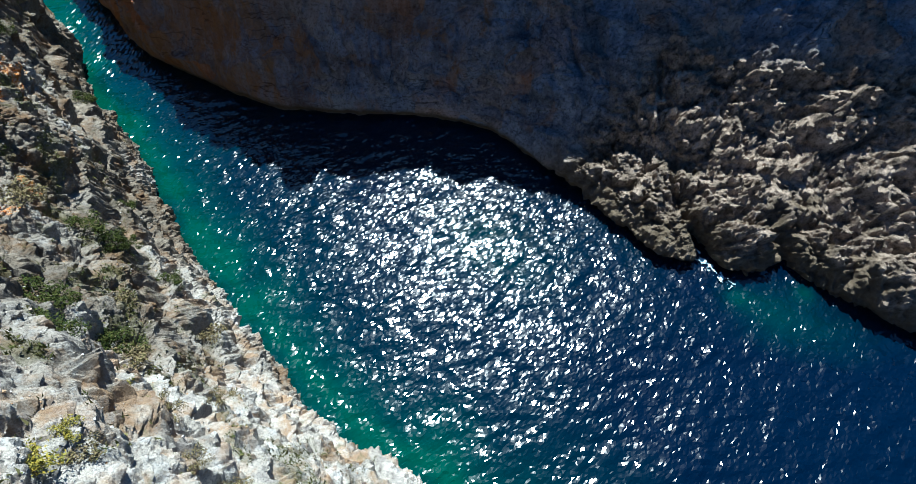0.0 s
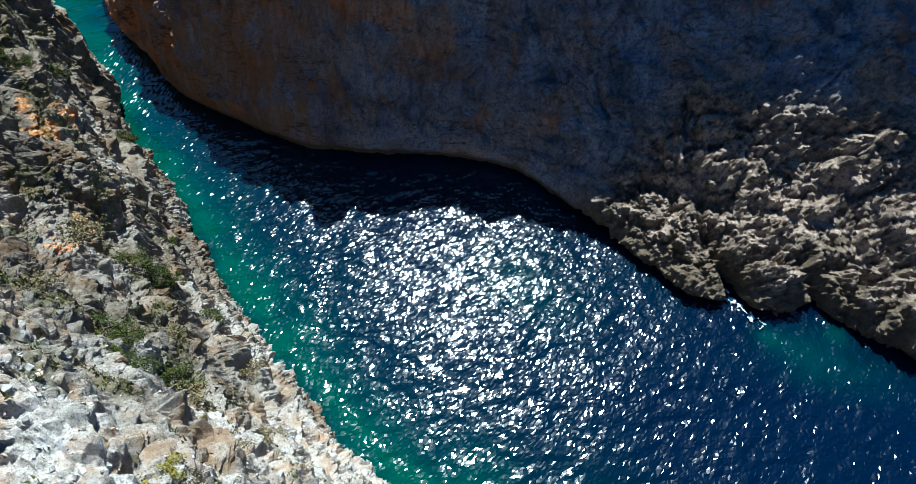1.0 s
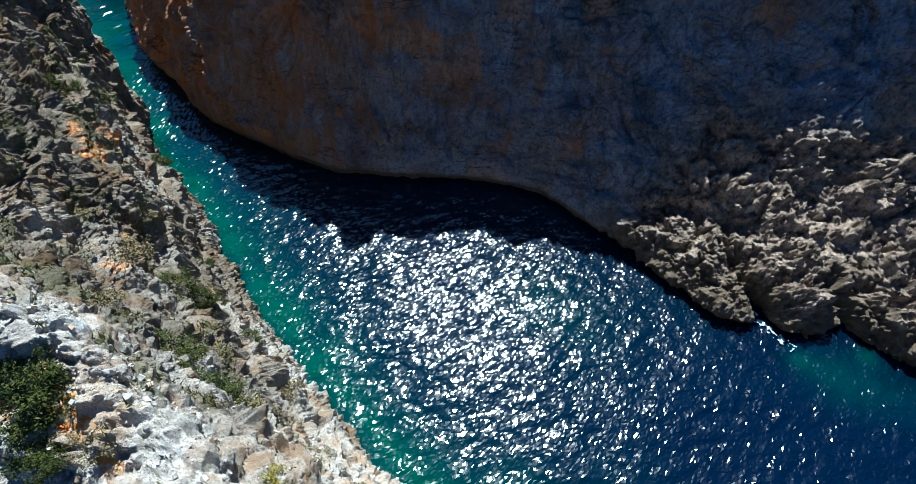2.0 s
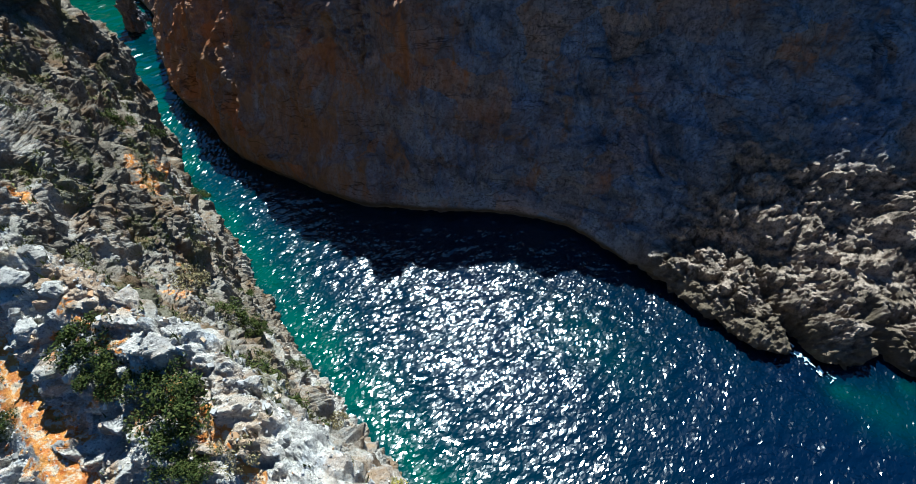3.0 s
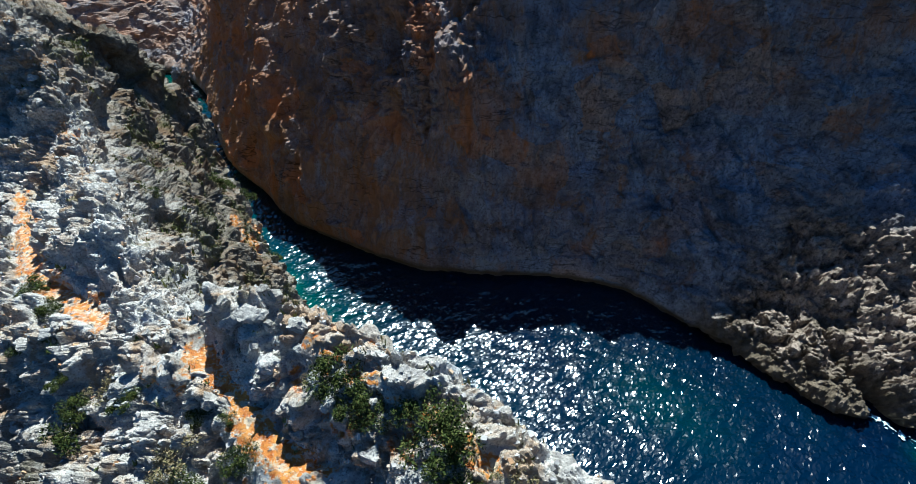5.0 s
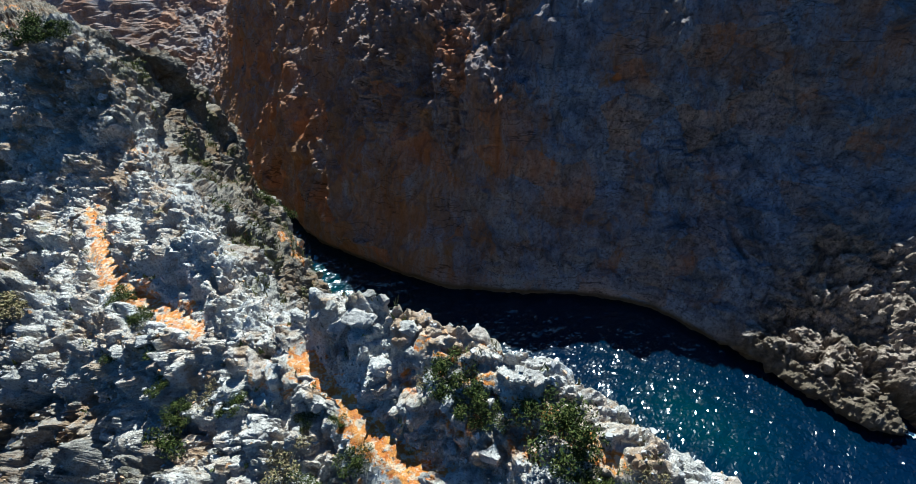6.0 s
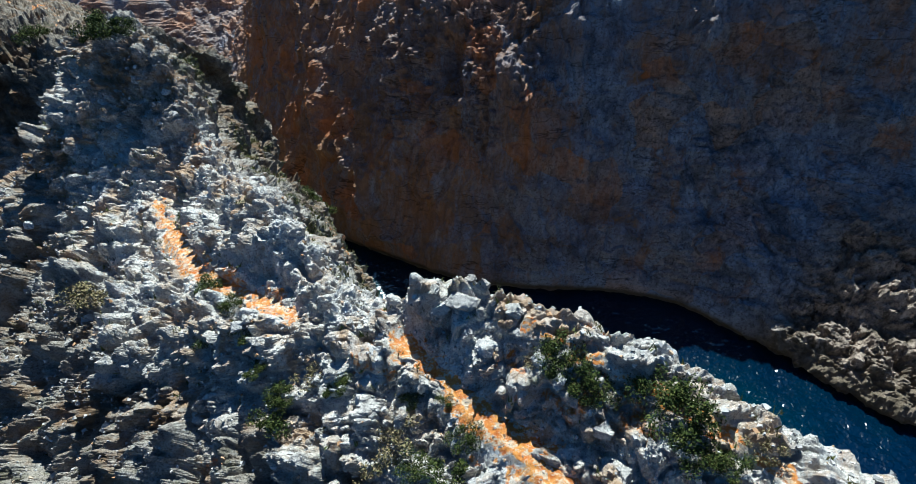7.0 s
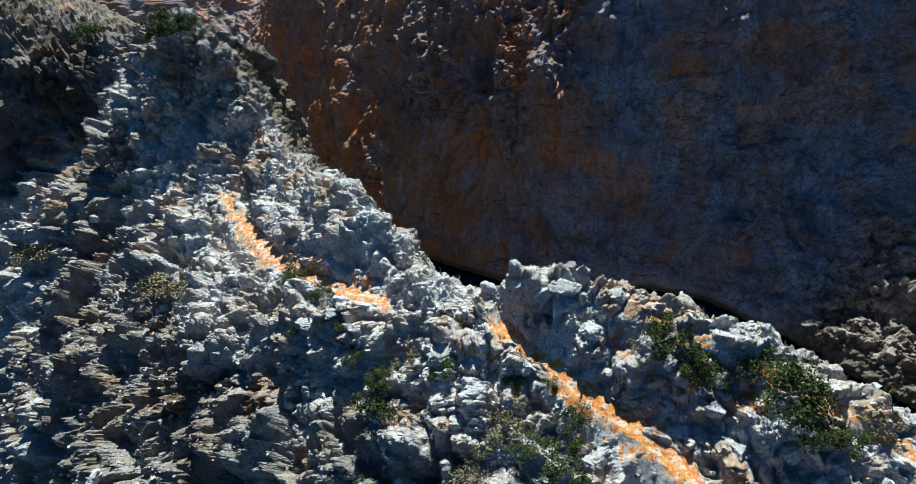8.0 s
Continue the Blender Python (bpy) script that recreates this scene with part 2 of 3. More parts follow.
def karst(p, seed, big, amp=1.0):
    """Height of weathered karst over a smooth form: broad humps, fractured blocks, ribs, knobs and pits."""
    warp = np.stack([fbm(p, 2.2, seed + 50 + k, 3) for k in range(3)], 1)
    q = p + warp * 0.55
    h1, _ = cells(p + warp * 0.25, 0.55, seed + 3)
    humps = fbm(p, 9.0, seed + 4, 3) * big
    ribs = (1 - np.abs(fbm(p * np.array([1, 1, 0.5]), 3.0, seed + 9, 4))) ** 2 - 0.5
    out = 0.55 * blocks(q, 3.6, seed + 1, 0.3) + 0.22 * blocks(q, 1.5, seed + 2, 0.2) + 0.08 * blocks(p + warp * 0.25, 0.7, seed + 5, 0.2)
    crags = 0.0
    for k, (size, h) in enumerate(((1.9, 0.38), (1.0, 0.42), (0.55, 0.33), (0.3, 0.21), (0.17, 0.11))):
        crags = crags + h * (1.7 * np.abs(value_noise((p + warp * 0.2) / size + 3.1 * k, seed + 30 + k)) - 0.55)
    return humps + amp * (out + 0.3 * ribs + crags + 0.2 * (0.5 - h1))


def where(weight, shape_of, *points):
    """A relief times its weight, worked out only where it counts."""
    out = np.zeros(len(weight))
    on = weight > 0.01
    out[on] = weight[on] * shape_of(*(p[on] for p in points))
    return out


# ---- the near headland: a narrow karst ridge between two inlets ----
HEAD_FOOT = [(15, -5, -3), (-1.5, 10.5, -3), (-9.6, 14.6, -3), (-17.8, 22.4, -3), (-25.4, 30.8, -3), (-31.4, 37.4, -3), (-37.6, 46, -3), (-46.2, 55.5, -3), (-50.8, 60, -3), (-53.4, 63, -3), (-56.5, 68, -3), (-60, 73.5, -3), (-84, 99, -3), (-116, 140, -3)]
HEAD_SLOPE = [(6, -8, 17), (-8, 6.5, 16), (-14.2, 9.5, 17), (-19.8, 14.0, 17.4), (-27, 20.5, 19), (-33, 27, 20), (-37.6, 36, 20.5), (-43.6, 46.5, 20.5), (-48.2, 50.5, 22), (-50.4, 53.5, 22.5), (-52.2, 57.5, 23), (-56.2, 66, 23), (-84, 90, 16), (-118, 132, 16)]
HEAD_RIM = [(-1, -9, 35), (-14, 4.6, 36.7), (-18.2, 8.0, 37.5), (-22.6, 10.0, 38.4), (-27.3, 12.0, 38.2), (-32, 13.8, 36.0), (-36.9, 19.2, 38.2), (-41.5, 25.6, 36.4), (-45.9, 31.2, 37.4), (-49.2, 34.4, 42.0), (-52.3, 38.5, 42.6), (-52.8, 51.5, 36), (-74, 76, 31), (-118, 122, 28)]
HEAD_CREST = [(-7, -13, 34), (-17, -0.5, 34.2), (-20.2, 3, 34.4), (-23.6, 6, 34.8), (-28.6, 9.0, 35.5), (-33.4, 11.0, 35.4), (-41.5, 17, 34.3), (-46.2, 23, 33.4), (-51.6, 31, 37.3), (-54.0, 34.4, 42.0), (-57, 37.5, 43.2), (-62, 46, 40), (-90, 72, 34), (-124, 114, 34)]
HEAD_SHELF = [(-12, -17, 31), (-22, -4, 31), (-25, -0.5, 31.2), (-28, 2.2, 31.6), (-33.6, 6.5, 32.4), (-39.5, 10.4, 30.6), (-46.5, 14, 30.8), (-52, 20.5, 30.6), (-57.5, 27, 31.3), (-59.5, 31, 35.5), (-65, 37.5, 34), (-69, 43.5, 41), (-96, 66, 44), (-130, 106, 38)]
HEAD_BACK = [(-18, -22, 26), (-29, -8, 26), (-32, -4.5, 26), (-35.5, -1.5, 26), (-40.5, 3.5, 26), (-48, 7, 25), (-55, 10.5, 23), (-61.5, 17, 23), (-66.5, 24.5, 24), (-69, 28, 26), (-72.5, 34, 29), (-77, 40, 44), (-102, 60, 46), (-136, 98, 40)]
HEAD_FAR_FOOT = [(-30, -34, -3), (-38, -20, -3), (-41, -17, -3), (-45, -13, -3), (-51, -7, -3), (-62, -4, -3), (-69, 1, -3), (-76, 7, -3), (-81, 13, -3), (-84, 17, -3), (-87, 25, -3), (-97, 36, -3), (-122, 52, -3), (-154, 90, -3)]
PATH_A = [(-14, -7, 34), (-19.2, -0.3, 34.4), (-22, 2.9, 34.7), (-24.1, 5.4, 35.1), (-26.3, 7.6, 35.4), (-28.2, 9.5, 35.7), (-29.3, 10.8, 36.0)]
BENCH = [(-24.4, 9.2, 36.2), (-21.6, 7.8, 36.0), (-18.6, 5.9, 35.7), (-16.2, 4.0, 35.4)]
PATH_B = [(-35.2, 13.2, 35.3), (-38.6, 15.6, 34.7), (-41.5, 17.3, 34.4), (-44, 20.3, 33.9), (-46.8, 23.8, 33.7), (-48.0, 25.6, 34.2)]


def terraced(p, step, sharp, seed, bend):
    """How far the points rise or sink when slopes break into uneven treads and risers."""
    h = (p[:, 2] + bend * fbm(p, 3.2 * step + 1.0, seed, 3)) / step
    f = h - np.floor(h)
    return (np.clip((f - 0.5) * sharp + 0.5, 0, 1) - f) * step


def bench(p, line):
    """Distance in plan to a path, and the path's height there."""
    best, height = np.full(len(p), 1e9), np.zeros(len(p))
    for a, b in zip(line[:-1], line[1:]):
        a, b = np.array(a, float), np.array(b, float)
        f = np.clip(((p[:, :2] - a[:2]) @ (b - a)[:2]) / ((b - a)[:2] @ (b - a)[:2]), 0, 1)
        d = np.linalg.norm(p[:, :2] - a[:2] - f[:, None] * (b - a)[:2], axis=1)
        height = np.where(d < best, a[2] + f * (b - a)[2], height)
        best = np.minimum(best, d)
    return best, height


def closed(rails, first, last):
    """The rails with both ends run down under the sea."""
    return [[(r[0][0] + first[0], r[0][1] + first[1], -4)] + list(r) + [(r[-1][0] + last[0], r[-1][1] + last[1], -4)] for r in rails]


grid, nor, gu, gv = loft(closed([HEAD_FOOT, HEAD_SLOPE, HEAD_RIM, HEAD_CREST, HEAD_SHELF, HEAD_BACK, HEAD_FAR_FOOT], (34, -26), (-40, 50)),
                         [0.8, 0.14, 0.1, 0.08, 0.07, 0.07, 0.07, 0.075, 0.085, 0.085, 0.12, 0.2, 0.35, 0.6, 2.0], [0.28, 0.155, 0.085, 0.085, 0.105, 0.42], 0.2)
shape = grid.shape
P, N = grid.reshape(-1, 3), nor.reshape(-1, 3)
if N[np.argmax(P[:, 2]), 2] < 0:
    N = -N
da, za = bench(P, PATH_A)
db, zb = bench(P, PATH_B)
dc, zc = bench(P, BENCH)
wob = 0.5 * fbm(P, 1.1, 300, 3)
way, path_z = np.minimum(np.minimum(da / np.clip(1.35 - 0.07 * P[:, 1], 0.6, 1.6), db / 0.8), dc / 0.3) + 1.3 * wob, np.where(da < db, za, zb)
high = np.clip((P[:, 2] - 29) / 3, 0, 1)
soil = np.clip((1.1 - way) * 2.5, 0, 1) * high
flat = np.clip((1.3 - np.minimum(da, db)) / 1.0, 0, 1) * high
rough = karst(P, 11, 0.5)
rough -= rough.mean()
rough *= 0.75 + 0.25 * np.clip((np.repeat(gv[None], shape[0], 0).reshape(-1) - 1.7) * 3, 0, 1)
side = np.repeat(gv[None], shape[0], 0).reshape(-1)
stations = np.repeat(gu, shape[1])
cliffy = np.clip((2.2 - side) * 3, 0, 1) * np.clip(side * 2, 0, 1)
rough += where(1.3 * np.clip(stations - 6.5, 0, 1) * cliffy, lambda p: blocks(p * np.array([1, 1, 0.7]), 6.5, 21, 0.25), P)
rough += where(0.6 * cliffy, lambda p: blocks(p * np.array([1, 1, 0.7]), 5.0, 23, 0.2), P)
rough += where(1.5 * np.clip((side - 3.5) * 2.0, 0, 1) * np.clip((5.5 - side) * 2, 0, 1), lambda p: blocks((p + 1.2 * fbm(p, 3.0, 25, 3)[:, None]) * np.array([1, 1, 0.5]), 4.2, 24, 0.25), P)
rough += where(np.clip((side - 3.2) * 2, 0, 1) * np.clip((6 - side) * 2, 0, 1), lambda p: 0.9 * np.abs(value_noise(p / 1.7, 27)) + 0.5 * np.abs(value_noise(p / 0.8, 28)) - 0.45, P)
rough *= 1 - 0.45 * np.exp(-((side - 2.0) / 0.25) ** 2)
hollow = np.clip((-0.1 - rough) / 0.3, 0, 1) * np.clip(N[:, 2] * 4 - 3, 0, 1) * np.clip(fbm(P, 5.0, 77, 3) * 2.4, 0, 1)
gorge = np.clip((side - 0.5) / 0.4, 0, 1) * np.clip((2.05 - side) / 0.2, 0, 1)
scrub = np.clip(fbm(P * np.array([1, 1, 1.4]), 3.6, 91, 4) * 3.2 - 1.0, 0, 1) * gorge * 0.5
# gorge side: weathering, with half shade painted in more strongly along the ridge
patina_shade = np.clip(np.maximum((2.1 - side) * 2, stations - 10.3), 0, 1) * np.clip(0.4 + 0.18 * (stations - 3.5) + 0.45 * fbm(P, 8.0, 95, 3), 0, 1)
P = P + np.array([0, 0, 1.0]) * (flat * (path_z - P[:, 2]))[:, None]
P[:, 2] += 0.9 * np.sqrt(np.clip(3 - side, 0, 1)) * np.clip(side - 2, 0, 1) * np.clip(stations - 1.5, 0, 1) * np.clip(6.4 - stations, 0, 1) * np.clip((np.minimum(da, db) - 1.5) / 1.5, 0, 1)
P[:, 2] += 0.3 * terraced(P, 3.1, 3.0, 504, 3.2) * np.clip((side - 3.6) * 2.5, 0, 1) * np.clip((5.6 - side) * 2, 0, 1)
P = P + N * (rough * (1 - 0.85 * soil) * (1 - 0.35 * flat) - 0.05 * soil)[:, None]
P[:, 2] += (1 - soil) * (0.4 * terraced(P, 1.25, 2.2, 501, 1.5) * np.clip((side - 1.6) * 3, 0, 1) * np.clip(4.6 - side, 0.2, 1))
P[:, 2] += 0.75 * terraced(P, 4.6, 2.2, 503, 3.6) * np.clip((1.9 - side) * 2, 0, 1) * np.clip(side * 3 - 0.6, 0, 1)
P[:, 2] += (1 - soil) * terraced(P, 0.5, 2.2, 502, 0.9) * 0.12
tilt = np.cross(np.gradient(P.reshape(shape), axis=0), np.gradient(P.reshape(shape), axis=1)).reshape(-1, 3)
tilt = np.abs(tilt[:, 2]) / (np.linalg.norm(tilt, axis=1) + 1e-9)
soil *= np.clip(tilt * 4 - 2.3, 0, 1) * np.where(db < da, 0.7, 1.0)
trod = (soil * np.where(db < da, 1.4, 1.0)).reshape(shape[:2])
trod = ((trod[:-1, :-1] + trod[1:, :-1] + trod[1:, 1:] + trod[:-1, 1:]) / 4 > 0.5).reshape(-1)
for x, y, z, r in ((-41.1, 39.3, 21.5, 2.0), (-39.6, 34.5, 22.7, 2.2), (-35.5, 21.1, 33.0, 1.0), (-30.5, 23.0, 24.0, 1.3), (-33.5, 27.5, 20.0, 1.2)):
    soil = np.maximum(soil, 0.7 * np.clip(1.6 - ((P - np.array([x, y, z])) ** 2).sum(1) / r ** 2 + 1.1 * fbm(P, 1.3, 310, 4), 0, 1))
for x, y, z, r in ((-22.3, 8.0, 36.5, 1.3), (-24.6, 9.0, 36.3, 1.2), (-20.2, 6.6, 36.4, 1.0), (-36.8, 14.2, 34.8, 1.0), (-39.6, 16.2, 34.4, 1.2), (-43.8, 21.0, 33.9, 1.3), (-30.4, 9.8, 35.5, 0.9), (-46.3, 29.6, 36.9, 1.1), (-41.5, 18.0, 34.3, 1.0)):
    soil = np.maximum(soil, 0.6 * np.clip(1.2 - ((P - np.array([x, y, z])) ** 2).sum(1) / r ** 2 + 1.5 * fbm(P, 0.9, 311, 4), 0, 1))
notch = np.exp(-((P[:, 2] - 0.5) / 0.9) ** 2)
P = P - N * (0.9 * notch)[:, None]
HEAD, HEAD_N, HEAD_SIDE, HEAD_SOIL, HEAD_SCRUB, HEAD_SHAPE, HEAD_U, HEAD_BASE = P, N, side, soil, scrub, shape, gu, grid
# back slope and far crest: weathering plus shadow put into the colour
patina_shade = np.maximum(patina_shade, 0.8 * np.clip((side - 3.4) * 1.5, 0, 1) * np.clip(0.8 + 0.8 * fbm(P, 6.0, 97, 3), 0, 1))
patina_shade = np.maximum(patina_shade, 0.6 * np.clip(stations - 8.2, 0, 1) * np.clip(3.6 - side, 0, 1))
head_marks = [("soil", np.clip(np.maximum(soil, 0.8 * hollow), 0, 1)), ("scrub", scrub), ("patina_shade", patina_shade)]
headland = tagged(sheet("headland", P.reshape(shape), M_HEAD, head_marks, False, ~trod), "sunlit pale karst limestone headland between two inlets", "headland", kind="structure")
tagged(sheet("footpath", P.reshape(shape), M_HEAD, head_marks, False, trod), "worn orange dirt footpath along the crest of the headland", "footpath", kind="structure")

# ---- the far cliff and its low rocky spur ----
CLIFF_FOOT = [(-150, 140), (-116, 139), (-100, 142), (-84, 124), (-68, 93), (-57, 80.5), (-48.8, 71), (-38.4, 64.4), (-28.4, 59.3), (-19.6, 57.2), (-7.1, 56.5), (3.3, 53.4), (8.6, 49.0), (12.5, 45.0), (15.8, 41), (20.3, 35.2), (25.6, 31.4), (31.5, 29.8), (37, 29.6), (42, 26.8), (48, 22.9), (72, 12)]
CLIFF_KNEE = [(-149, 150), (-115, 150), (-98.5, 152), (-82.5, 127), (-67, 95), (-56, 82.5), (-48, 72.8), (-37.5, 67.2), (-27.5, 62.3), (-19, 60.5), (-5.5, 61), (5, 59), (14.2, 54), (18, 50.8), (21.5, 49), (28, 48.5), (32, 45), (36, 44.5), (40, 48), (44, 45), (50, 42), (74, 30)]
CLIFF_MID = [(-147, 168), (-112, 170), (-96, 170), (-79.5, 131), (-63.5, 100.5), (-52.5, 86), (-44.5, 79), (-35.2, 71), (-26, 65.8), (-18, 65.4), (-4, 66), (8, 66.5), (16.5, 66.5), (24, 64.5), (30, 62.5), (36, 61), (40, 60), (44, 59), (48, 58.5), (53, 57.5), (60, 54), (84, 44)]
CLIFF_RIM = [(-145, 192), (-108, 196), (-90, 194), (-74.5, 136), (-61.3, 110), (-50, 98.8), (-41.4, 89), (-31.5, 80.5), (-23, 75.5), (-16, 74), (-2, 74), (9, 71.5), (18, 69.4), (26, 69.6), (33, 69.8), (40, 69.5), (44, 68.5), (48, 66.5), (52, 65), (57, 63), (66, 59), (90, 49)]
KNEE_Z = [8, 8, 8, 8, 8, 8, 8, 8, 8, 8, 8, 8, 9.3, 9.2, 9.2, 11.2, 9.5, 9.5, 11.6, 10, 9, 9]
MID_Z = [24, 24, 22, 20, 20, 20, 22, 22, 23, 22, 22, 22, 22, 22, 22, 23, 23, 23, 23, 23, 22, 22]
RIM_Z = [44, 44, 42, 42, 42, 41.5, 40, 39.5, 39, 40.5, 42, 41, 41, 41.5, 42, 42, 43.5, 46, 45, 43, 42, 42]
rails = [[(x, y, -3) for x, y in CLIFF_FOOT], [(x + (a - x) * 0.12, y + (b - y) * 0.12, 2.3) for (x, y), (a, b) in zip(CLIFF_FOOT, CLIFF_KNEE)],
         [(x, y, z) for (x, y), z in zip(CLIFF_KNEE, KNEE_Z)], [(x, y, z) for (x, y), z in zip(CLIFF_MID, MID_Z)],
         [(x, y, z) for (x, y), z in zip(CLIFF_RIM, RIM_Z)], [(x + 6, y + 14, z + 4) for (x, y), z in zip(CLIFF_RIM, RIM_Z)], [(x + 14, y + 120, z + 14) for (x, y), z in zip(CLIFF_RIM, RIM_Z)]]
grid, nor, gu, gv = loft(closed(rails, (-60, 20), (80, -25)), [5.0, 2.0, 0.6, 0.5, 0.4] + [0.22] * 7 + [0.15] * 8 + [0.2, 0.8, 5.0], [0.2, 0.13, 0.2, 0.24, 0.7, 4.0])
shape = grid.shape
P, N = grid.reshape(-1, 3), nor.reshape(-1, 3)
if N[np.argmax(P[:, 2]), 2] < 0:
    N = -N
X, Z = P[:, 0], P[:, 2]
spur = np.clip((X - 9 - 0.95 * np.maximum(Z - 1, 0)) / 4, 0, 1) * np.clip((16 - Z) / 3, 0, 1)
warp = np.stack([fbm(P, 6.0, 60 + k, 3) for k in range(3)], 1)
Q = P + warp * 1.6
wall = fbm(P * np.array([1, 1, 0.6]), 13.0, 40, 4) * 0.9
ribs = (1 - np.abs(fbm((P + warp) * np.array([1, 1, 0.3]), 3.0, 45, 4))) ** 2
beds = value_noise(np.stack([X * 0.02, P[:, 1] * 0.02, (Z + 2.2 * warp[:, 0] + 0.04 * X) / 1.9], 1), 47) + 0.5 * value_noise(np.stack([X * 0.05, P[:, 1] * 0.05, (Z + 1.2 * warp[:, 1]) / 0.7], 1), 48)
right = np.clip((X + 12) / 10, 0, 1)
wall += 0.8 * ribs * (1.2 - 0.6 * right) + (0.14 + 0.30 * right) * beds
wall += 1.1 * blocks(Q * np.array([1, 1, 0.6]), 8.0, 62, 0.35) + 0.55 * blocks(Q * np.array([1, 1, 0.6]), 3.8, 66, 0.25) + 0.38 * blocks(Q, 2.2, 63) * (0.4 + 0.8 * right) + 0.22 * blocks(P + warp * 0.4, 1.0, 65, 0.2) * (0.5 + 0.6 * right) + 0.10 * fbm(P, 0.8, 64, 3)
butt = 5.0 * np.exp(-(((X + 20.6) / 2.2) ** 2 + ((Z - 28.5) / 5.5) ** 2)) + 2.9 * np.exp(-(((X + 26) / 1.6) ** 2 + ((Z - 28) / 5.0) ** 2))
butt += 2.2 * np.exp(-(((X + 52.5) / 1.3) ** 2 + ((Z - 16) / 6.0) ** 2)) - 2.6 * np.exp(-(((X + 29.5) / 1.8) ** 2 + ((Z - 30) / 3.0) ** 2))
rocky = where((spur > 0) * 1.0, lambda p, w: karst(p, 31, 1.6, 1.35) + 1.6 * blocks(p + w * 0.8, 6.0, 33, 0.3) + 0.9 * np.abs(value_noise((p + w * 0.3) / 1.1, 37)) + 0.6 * np.abs(value_noise((p + w * 0.3) / 0.5, 38)) - 0.4, P, warp)
for x, r, depth in ((28.2, 1.2, 5.0), (37.0, 1.2, 2.2)):
    rocky -= depth * np.exp(-((X - x + 0.35 * (P[:, 1] - 31)) / r) ** 2) * np.clip((6 - Z) / 3, 0, 1)
craggy = np.clip((-12 - X) / 5, 0, 1) * np.clip((X + 46) / 8, 0.25, 1) * np.clip((Z - 18 + 5 * warp[:, 2]) / 5, 0, 1) * np.clip((44 - Z) / 3, 0, 1)
wall += where(craggy, lambda p, q: 0.9 * karst(p, 35, 0.5, 1.2) + 1.2 * blocks(q * np.array([1, 1, 0.5]), 5.0, 36, 0.3) + 0.4, P, Q)
low = np.clip((Z - 1.5) / 2.5, 0.25, 1)
P = P + N * (wall * (1 - spur) * low + rocky * spur * np.clip(low + 0.2, 0, 1) + butt)[:, None]
P[:, 2] += np.clip(butt / 2, 0, 1) * np.clip((X + 34) / 3, 0, 1) * (0.8 * terraced(P, 1.7, 2.2, 513, 2.0) + 0.6 * terraced(P, 0.7, 2.2, 514, 1.0))
P[:, 2] += spur * np.clip(P[:, 2] / 3 - 0.6, 0, 1) * (0.5 * terraced(P, 2.6, 2.0, 511, 3.0) + 0.2 * terraced(P, 0.9, 2.0, 512, 1.2))
notch = np.exp(-((P[:, 2] - 0.2) / 0.9) ** 2)
P = P - N * ((0.9 + 0.5 * spur) * notch)[:, None]
P[:, 2] += np.clip((P[:, 2] - 32) / 8, 0, 1) * 1.6 * fbm(P, 7.0, 71, 4)
rusty = np.clip((-10 - P[:, 0] + 12 * fbm(P, 12.0, 70, 3)) / 16, 0, 1) * 0.9 * (1 - 0.15 * craggy)
rusty *= np.clip((P[:, 0] + 96) / 8, 0.55, 1)
rusty += 0.5 * np.exp(-(((X + 8) / 12) ** 2 + ((Z - 13) / 8.0) ** 2)) * np.clip(0.6 + 1.4 * fbm(P, 6.0, 76, 3), 0, 1)
rusty += 0.55 * np.clip((X + 8) / 6, 0, 1) * np.clip((Z - 27 + 5 * fbm(P, 9.0, 72, 3)) / 2.5, 0, 1) * np.clip(0.5 + 1.2 * fbm(P, 6.0, 73, 3), 0, 1)
tide = np.maximum(np.clip(1.3 - np.abs(P[:, 2] - 0.3) / 1.0, 0, 1), spur * 0.85 * np.clip((5.2 - P[:, 2] + 1.8 * fbm(P, 2.5, 74, 3)) / 2.5, 0, 1))
# the spur, and faintly the far end, take the sunlit rock colour
cliff = tagged(sheet("sea_cliff", P.reshape(shape), M_CLIFF, [("rusty", rusty), ("tide", tide), ("painted_sun", np.maximum(spur, 0.1 * np.clip((-90 - X) / 6, 0, 1)))], smooth=False), "tall shaded limestone sea cliff with rust stains and a sunlit rocky spur", "cliff", kind="structure")

# ---- the sea: broken facets of small wind waves in the inlet, coarser beyond it ----
def spread(*stretches):
    """Grid lines over stretches (start, end, pitch)."""
    return np.concatenate([np.arange(a, b, p) for a, b, p in stretches])


line_x = np.concatenate([[-3000, -900, -320], spread((-170, -66, 1.1), (-66, 62, 0.25), (62, 110, 1.5)), [300, 900, 3000]])
line_y = np.concatenate([[-3000, -900, -250], spread((-70, 0, 1.5), (0, 66, 0.25), (66, 90, 0.6), (90, 200, 1.1)), [300, 900, 3000]])
nx, ny = len(line_x), len(line_y)
gx, gy = np.meshgrid(line_x, line_y, indexing="ij")
pitch = np.minimum(np.gradient(line_x), 1.5)[:, None] + 0 * gx, np.minimum(np.gradient(line_y), 1.5)[None] + 0 * gy
shake = np.random.default_rng(41)
